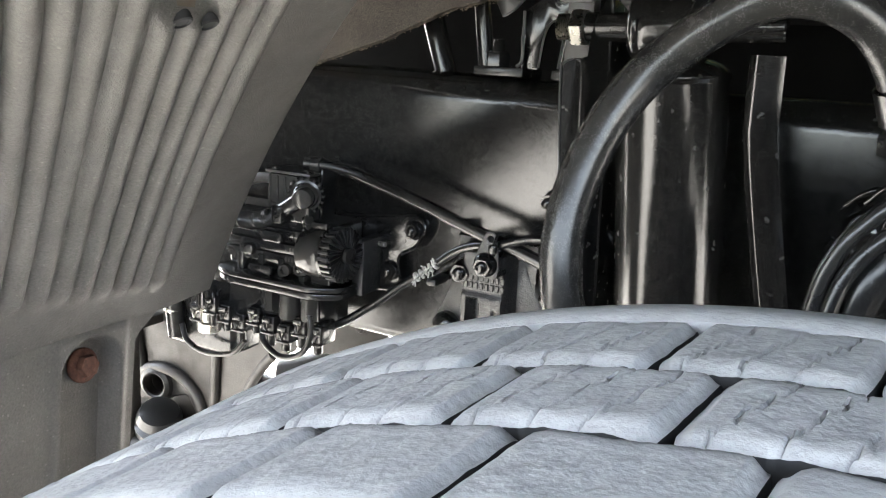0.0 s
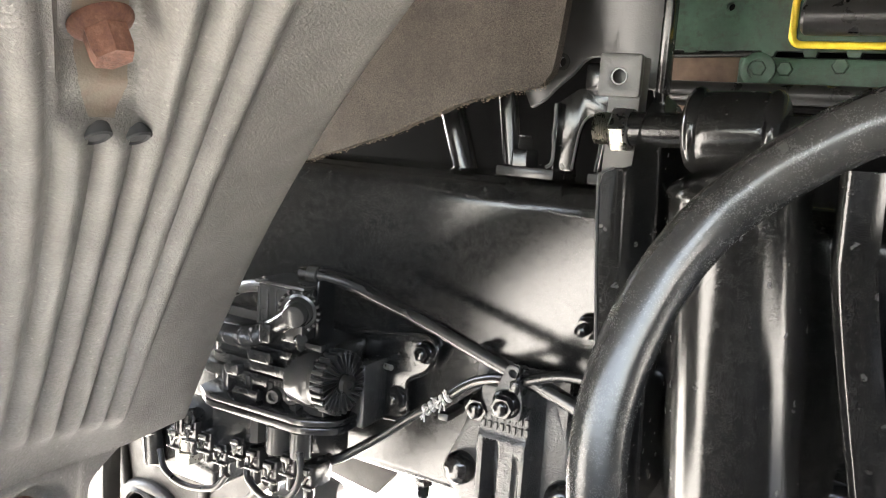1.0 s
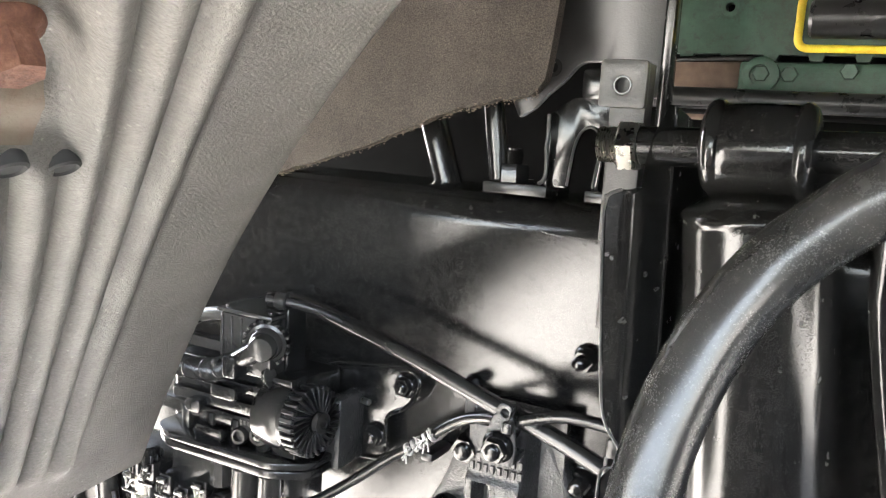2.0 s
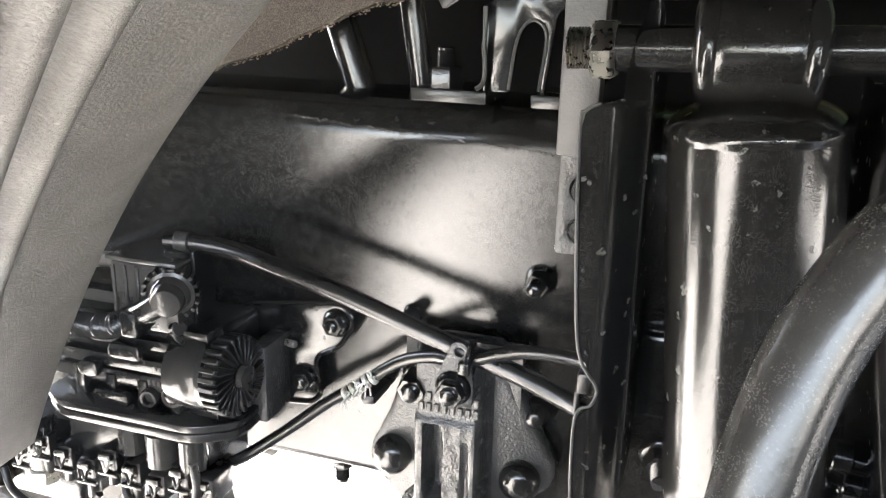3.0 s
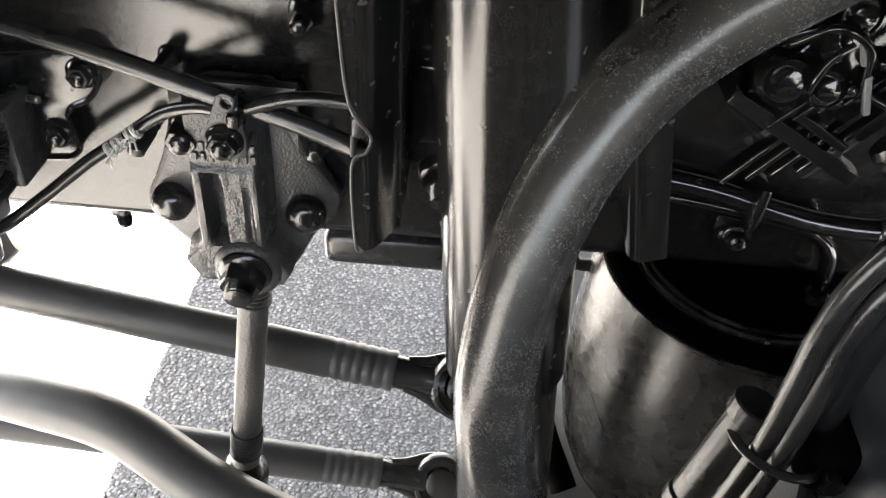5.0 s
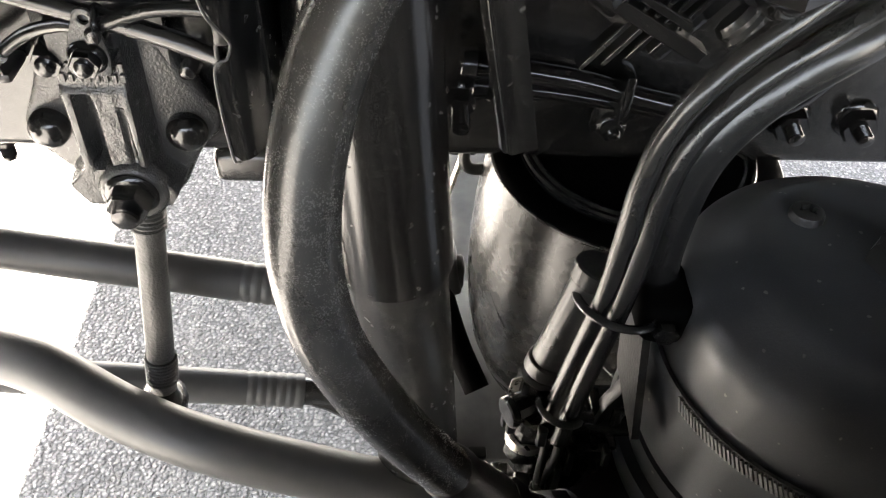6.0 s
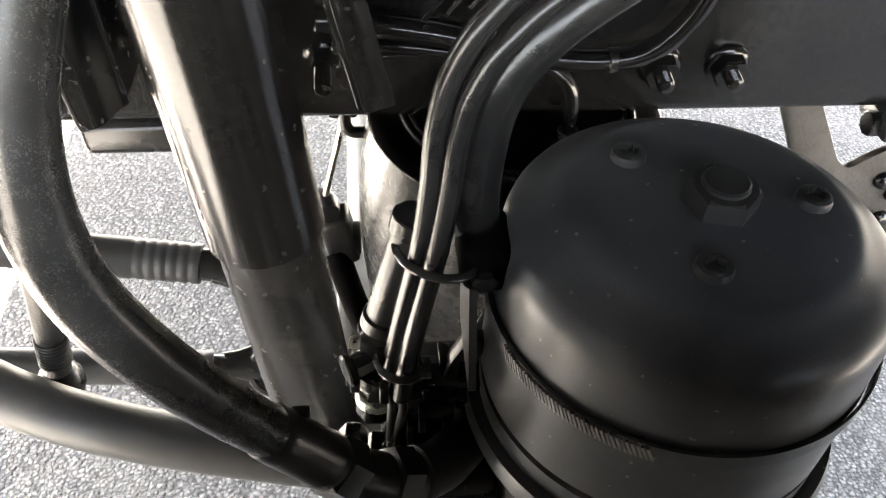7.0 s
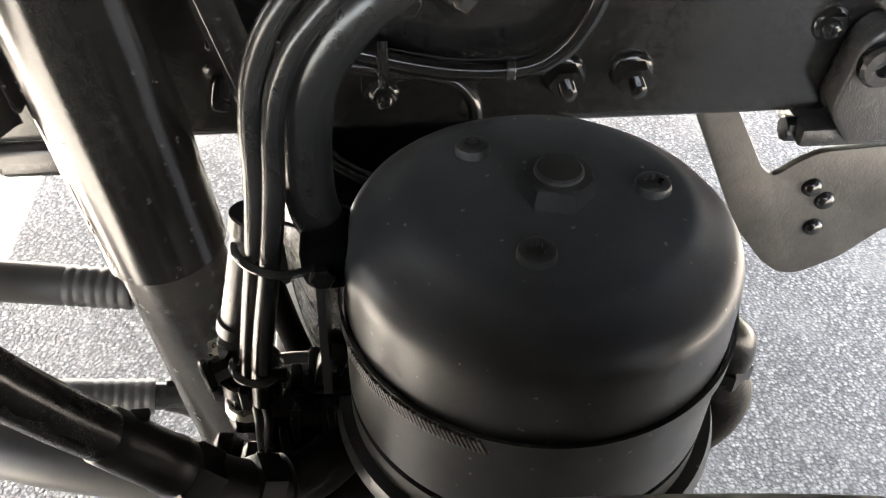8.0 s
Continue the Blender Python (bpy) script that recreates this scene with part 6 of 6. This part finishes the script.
part("rear_web", plate(rounded([(-0.74, 0.36), (-0.492, 0.36), (-0.486, 0.47), (-0.50, 0.56), (-0.74, 0.56)], 0.006), 0.062, 0.074, bevel=0.002), BRONZE, hang)
part("plate_foot", box((-0.618, -0.030, 0.598), (-0.572, 0.036, 0.612), 0.003), BRONZE, hang)
arm = thing("steering_arm", (-0.37, 0.10, 0.50), "grey-brown steering bush and dark ball joint below the rail", "steering arm")
part("bush", spin([(0.0, -0.004), (0.022, -0.004), (0.034, 0.0), (0.036, 0.006), (0.036, 0.05), (0.034, 0.066), (0.026, 0.078), (0.0, 0.080)], (-0.402, 0.085, 0.532), (0.86, 0.42, 0.16), 40), TUBE_PAINT, arm)
part("bush_seam", rod((-0.402, 0.084, 0.53), (-0.400, 0.0855, 0.53), 0.035, 36, 0.001), BRONZE, arm)
part("ball_boot", spin([(0.016, -0.040), (0.026, -0.034), (0.030, -0.022), (0.025, -0.018), (0.032, -0.010), (0.033, 0.002), (0.026, 0.007), (0.031, 0.014), (0.026, 0.026), (0.014, 0.031), (0.0, 0.032)][::-1], (-0.545, -0.004, 0.466), (0.35, -0.3, 0.9), 32), MATT, arm, "dark rubber ball joint boot")
part("ball_stud", rod((-0.560, 0.008, 0.452), (-0.566, 0.010, 0.40), 0.0115, 18, 0.002), BRONZE, arm)
part("stud_nut", rod((-0.530, -0.014, 0.450), (-0.526, -0.020, 0.440), 0.0085, 6, 0.001), ZINC, arm)

# ---- right-hand stretch of the rail ----
t3 = thing("air_tube", (0.33, -0.02, 0.735), "thick black tube curving up along the rail", "air tube", "air tubes")
part("tube_run", tube([(0.20, -0.022, 0.770), (0.25, -0.022, 0.763), (0.288, -0.022, 0.756), (0.33, -0.022, 0.744), (0.37, -0.022, 0.736), (0.41, -0.022, 0.735), (0.437, -0.022, 0.743), (0.456, -0.024, 0.765), (0.468, -0.026, 0.80), (0.47, -0.03, 0.86), (0.44, -0.04, 0.92)], 0.0085, 18), WET_GLOSS, t3)
t4 = thing("air_tube", (0.33, -0.02, 0.70), "thin black pipe bending down behind the chamber", "air tube", "air tubes")
part("tube_run", tube([(0.21, -0.016, 0.748), (0.26, -0.016, 0.744), (0.30, -0.016, 0.738), (0.345, -0.016, 0.730), (0.37, -0.018, 0.722), (0.383, -0.020, 0.706), (0.386, -0.022, 0.68), (0.386, -0.022, 0.6645)], 0.0058, 16), WET_GLOSS, t4)
part("end_collar", rod((0.196, -0.022, 0.7705), (0.208, -0.022, 0.7695), 0.0108, 18, 0.001), PLASTIC, t3)
part("clip_band", rod((0.405, -0.022, 0.7351), (0.412, -0.022, 0.7350), 0.0098, 18, 0.001), PLASTIC, t3)
part("end_collar", rod((0.206, -0.016, 0.7485), (0.218, -0.016, 0.7475), 0.0078, 16, 0.001), PLASTIC, t4)
part("flange_grommet", rod((0.386, -0.022, 0.664), (0.386, -0.022, 0.672), 0.009, 18, 0.001), PLASTIC, t4)
pclip = thing("tube_clip", (0.315, -0.01, 0.72), "black teardrop tube clip screwed to the rail", "tube clip")
part("tab", plate(rounded([(0.303, 0.742), (0.331, 0.742), (0.3350, 0.712), (0.3270, 0.690), (0.3060, 0.690), (0.2980, 0.712)], 0.010), -0.006, -0.0005, bevel=0.001), WET_GLOSS, pclip)
hex_bolt(pclip, (0.3165, -0.006, 0.7075), (0, -1, -0.05), 0.0120, 0.0090, 0.010, 0.0055, 0.006)
part("saddle", box((0.312, -0.034, 0.728), (0.320, -0.006, 0.768), 0.002), WET_GLOSS, pclip)
part("sealant", tube([(0.20, -0.004, 0.733), (0.24, -0.004, 0.729), (0.27, -0.004, 0.731), (0.30, -0.004, 0.727)], 0.004, 10, 12, radius_at=lambda u, l: 0.003 + 0.0018 * math.sin(l * 700) * math.sin(l * 1900)), WET_GLOSS, pclip, "lumpy smear of black sealant")

ecu = thing("suspension_valve", (0.31, -0.02, 0.80), "glossy black ribbed valve block on the rail", "valve")
turn = Matrix.Rotation(radians(38), 3, "Y")
part("body", box((0.268, -0.075, 0.82), (0.345, -0.001, 0.885), 0.005, 2, None, turn), WET_GLOSS, ecu)
part("round_end", spin([(0.038, 0), (0.04, 0.004), (0.04, 0.03), (0.036, 0.034), (0, 0.035)], (0.335, -0.045, 0.90), (0.1, -1, 0.25), 40), WET_GLOSS, ecu)
for k in range(4):
    a = radians(45 * k + 12)
    c = Vector((0.335, -0.083, 0.909)) + aim((0.1, -1, 0.25)) @ Vector((0.018 * math.cos(a), 0.018 * math.sin(a), 0))
    part("rib", box(c - Vector((0.018, 0.0016, 0.003)), c + Vector((0.018, 0.0016, 0.003)), 0.0005, 1, None, aim((0.1, -1, 0.25)) @ Matrix.Rotation(a, 3, "Z")), WET_GLOSS, ecu)
for k in range(4):
    c = Vector((0.283 + 0.014 * k, -0.078, 0.828 + 0.004 * k))
    part("fin", box(c - Vector((0.0022, 0.006, 0.03)), c + Vector((0.0022, 0.006, 0.03)), 0.001, 1, None, Matrix.Rotation(radians(38), 3, "Y")), WET_GLOSS, ecu)
part("cross_bar", box((0.247, -0.088, 0.836), (0.345, -0.074, 0.846), 0.001, 1, None, Matrix.Rotation(radians(30), 3, "Y")), WET_GLOSS, ecu)
part("cross_bar", box((0.262, -0.090, 0.852), (0.330, -0.080, 0.858), 0.001, 1, None, Matrix.Rotation(radians(30), 3, "Y")), WET_GLOSS, ecu)
for k in range(5):
    c = Vector((0.292 + 0.012 * k, -0.086, 0.866 + 0.006 * k))
    part("cross_rib", box(c - Vector((0.0012, 0.006, 0.022)), c + Vector((0.0012, 0.006, 0.022)), 0.0005, 1, None, Matrix.Rotation(radians(42), 3, "Y")), WET_GLOSS, ecu)
for x, z, r in ((0.302, 0.916, 0.012), (0.299, 0.875, 0.012), (0.277, 0.877, 0.015), (0.311, 0.876, 0.006), (0.322, 0.892, 0.006)):
    bm = spin([(r, 0), (r * 1.02, 0.004), (r, 0.014), (r * 0.85, 0.017), (r * 0.80, 0.015), (r * 0.55, 0.015), (r * 0.5, 0.019), (r * 0.2, 0.020), (0, 0.020)], (x, -0.078, z), (0.05, -1, 0.15), 28)
    part("port_cap", bm, WET_GLOSS, ecu, "round glossy port cap")
part("wire", tube([(0.262, -0.088, 0.896), (0.272, -0.094, 0.906), (0.283, -0.095, 0.911), (0.288, -0.09, 0.904)], 0.0030, 10), WET_GLOSS, ecu)
part("wire", tube([(0.292, -0.092, 0.872), (0.290, -0.098, 0.884), (0.294, -0.100, 0.898), (0.303, -0.098, 0.905)], 0.0022, 10), WET_GLOSS, ecu)
part("strap", box((0.306, -0.100, 0.894), (0.310, -0.096, 0.914), 0.0008, 1, None, Matrix.Rotation(radians(-22), 3, "Y")), BAND_STEEL, ecu, "pale worn strap")
part("strap", box((0.317, -0.100, 0.866), (0.321, -0.096, 0.890), 0.0008, 1, None, Matrix.Rotation(radians(-18), 3, "Y")), BAND_STEEL, ecu, "pale worn strap")
for k in range(6):
    part("bellows_ring", spin([(0.0095, -0.001), (0.0110, 0.0), (0.0095, 0.001)], (0.328 + 0.0030 * k, -0.088, 0.895 - 0.0045 * k), (0.55, -0.1, -0.8), 18), WET_GLOSS, ecu)
for x, z, r in ((0.284, 0.866, 0.011), (0.309, 0.866, 0.008), (0.30, 0.895, 0.010), (0.36, 0.86, 0.012), (0.275, 0.90, 0.008)):
    part("knob", spin([(r, 0), (r, 0.012), (r * 0.8, 0.016), (r * 0.45, 0.0165), (0, 0.018)], (x, -0.07, z), (0, -1, 0.1), 20), WET_GLOSS, ecu)
part("wire", tube([(0.275, -0.09, 0.90), (0.29, -0.102, 0.915), (0.31, -0.10, 0.905), (0.318, -0.096, 0.88), (0.335, -0.095, 0.87)], 0.0026, 10), WET_GLOSS, ecu)
part("wire", tube([(0.35, -0.09, 0.92), (0.33, -0.104, 0.90), (0.335, -0.1, 0.875), (0.36, -0.095, 0.862)], 0.0026, 10), WET_GLOSS, ecu)
part("grip", spin([(0.013, 0)] + [(0.0135 + 0.0012 * (k % 2), 0.002 + 0.003 * k) for k in range(9)] + [(0.012, 0.03)], (0.352, -0.08, 0.842), (0.6, -0.3, -0.5), 20), PLASTIC, ecu)

hub = thing("hose_reel_fitting", (0.29, -0.2, 0.93), "black threaded elbow fitting above the chamber", "fitting")
part("nut", spin([(0.012, 0), (0.0140, 0.002), (0.0140, 0.012), (0.012, 0.014)], (0.289, -0.265, 0.950), (-0.1, -0.15, 1), 6), WET_GLOSS, hub)
part("stem", tube([(0.288, -0.266, 0.958), (0.290, -0.262, 0.948), (0.295, -0.24, 0.938), (0.31, -0.17, 0.930), (0.325, -0.06, 0.922)], 0.008, 16), WET_GLOSS, hub)
part("saddle", box((0.312, -0.075, 0.905), (0.338, -0.0005, 0.916), 0.003), WET_GLOSS, hub)

far_plate = thing("hitch_plate", (0.72, 0.02, 0.50), "grey-brown steel plate with three black discs standing for holes", "steel plate")
o2 = rounded([(0.575, 0.668), (0.612, 0.668), (0.655, 0.597), (0.669, 0.586), (0.684, 0.600), (0.705, 0.612), (0.765, 0.616), (0.88, 0.612), (0.88, 0.53), (0.803, 0.516), (0.768, 0.478), (0.730, 0.458), (0.708, 0.461), (0.686, 0.479), (0.647, 0.528)], 0.010)
part("sheet", plate(o2, 0.020, 0.028, [], 0.0012), BRONZE, far_plate)
# glossy black discs on the sheet stand in for three dark holes
for x, z in ((0.7085, 0.573), (0.7265, 0.556), (0.7255, 0.523)):
    part("plug", spin([(0.0096, 0.0), (0.0096, 0.0015), (0.0088, 0.0040), (0.0062, 0.0066), (0.003, 0.0076), (0.0, 0.0078)], (x, 0.020, z), (0, -1, 0.1), 24), BOLT, far_plate, "black disc standing for a dark hole")
lug = thing("tow_lug", (0.70, -0.03, 0.69), "black forged lug bolted under the rail corner", "lug")
part("arm", plate(rounded([(0.665, 0.690), (0.672, 0.752), (0.69, 0.765), (0.715, 0.75), (0.74, 0.66), (0.69, 0.655)], 0.01), -0.03, -0.0005, bevel=0.004), CAST, lug, smooth=60)
part("ring", spin([(0.008, 0), (0.017, 0), (0.0185, 0.003), (0.0185, 0.009), (0.016, 0.012), (0.008, 0.012)], (0.687, -0.03, 0.735), (0, -1, 0), 28, closed=True), SATIN, lug)
part("foot", box((0.655, -0.02, 0.648), (0.76, 0.03, 0.666), 0.004), CAST, lug)
part("pin", rod((0.648, 0.0, 0.655), (0.664, 0.0, 0.655), 0.011, 8, 0.001), BOLT, lug)
strut = thing("level_rod", (0.19, 0.05, 0.50), "thin level sensor rod with a black ball end", "level rod")
part("rod", rod((0.211, 0.05, 0.64), (0.187, 0.05, 0.538), 0.0030, 12), ZINC, strut)
part("ball_end", spin([(0.0, -0.016), (0.011, -0.014), (0.0145, 0.0), (0.011, 0.013), (0.0, 0.016)], (0.187, 0.05, 0.532), (0.3, -1, 0), 24), MATT, strut)
part("sensor_body", box((0.184, 0.036, 0.462), (0.214, 0.070, 0.520), 0.006, 3, None, Matrix.Rotation(radians(-12), 3, "Y")), MATT, strut, "black sensor housing")
part("sensor_plug", box((0.203, 0.040, 0.470), (0.220, 0.064, 0.500), 0.004, 2), MATT, strut)
part("lever", tube([(0.195, 0.045, 0.475), (0.203, 0.03, 0.452), (0.216, 0.005, 0.425), (0.235, -0.03, 0.40)], 0.013, 16), SHADE_BLACK, strut)
part("hook_pipe", tube([(0.211, 0.05, 0.648), (0.211, 0.045, 0.630), (0.219, 0.045, 0.622), (0.236, 0.045, 0.624)], 0.0055, 14), MATT, strut, "short black hooked pipe")
part("head", box((0.196, 0.045, 0.635), (0.222, 0.075, 0.666), 0.004), SATIN, strut)
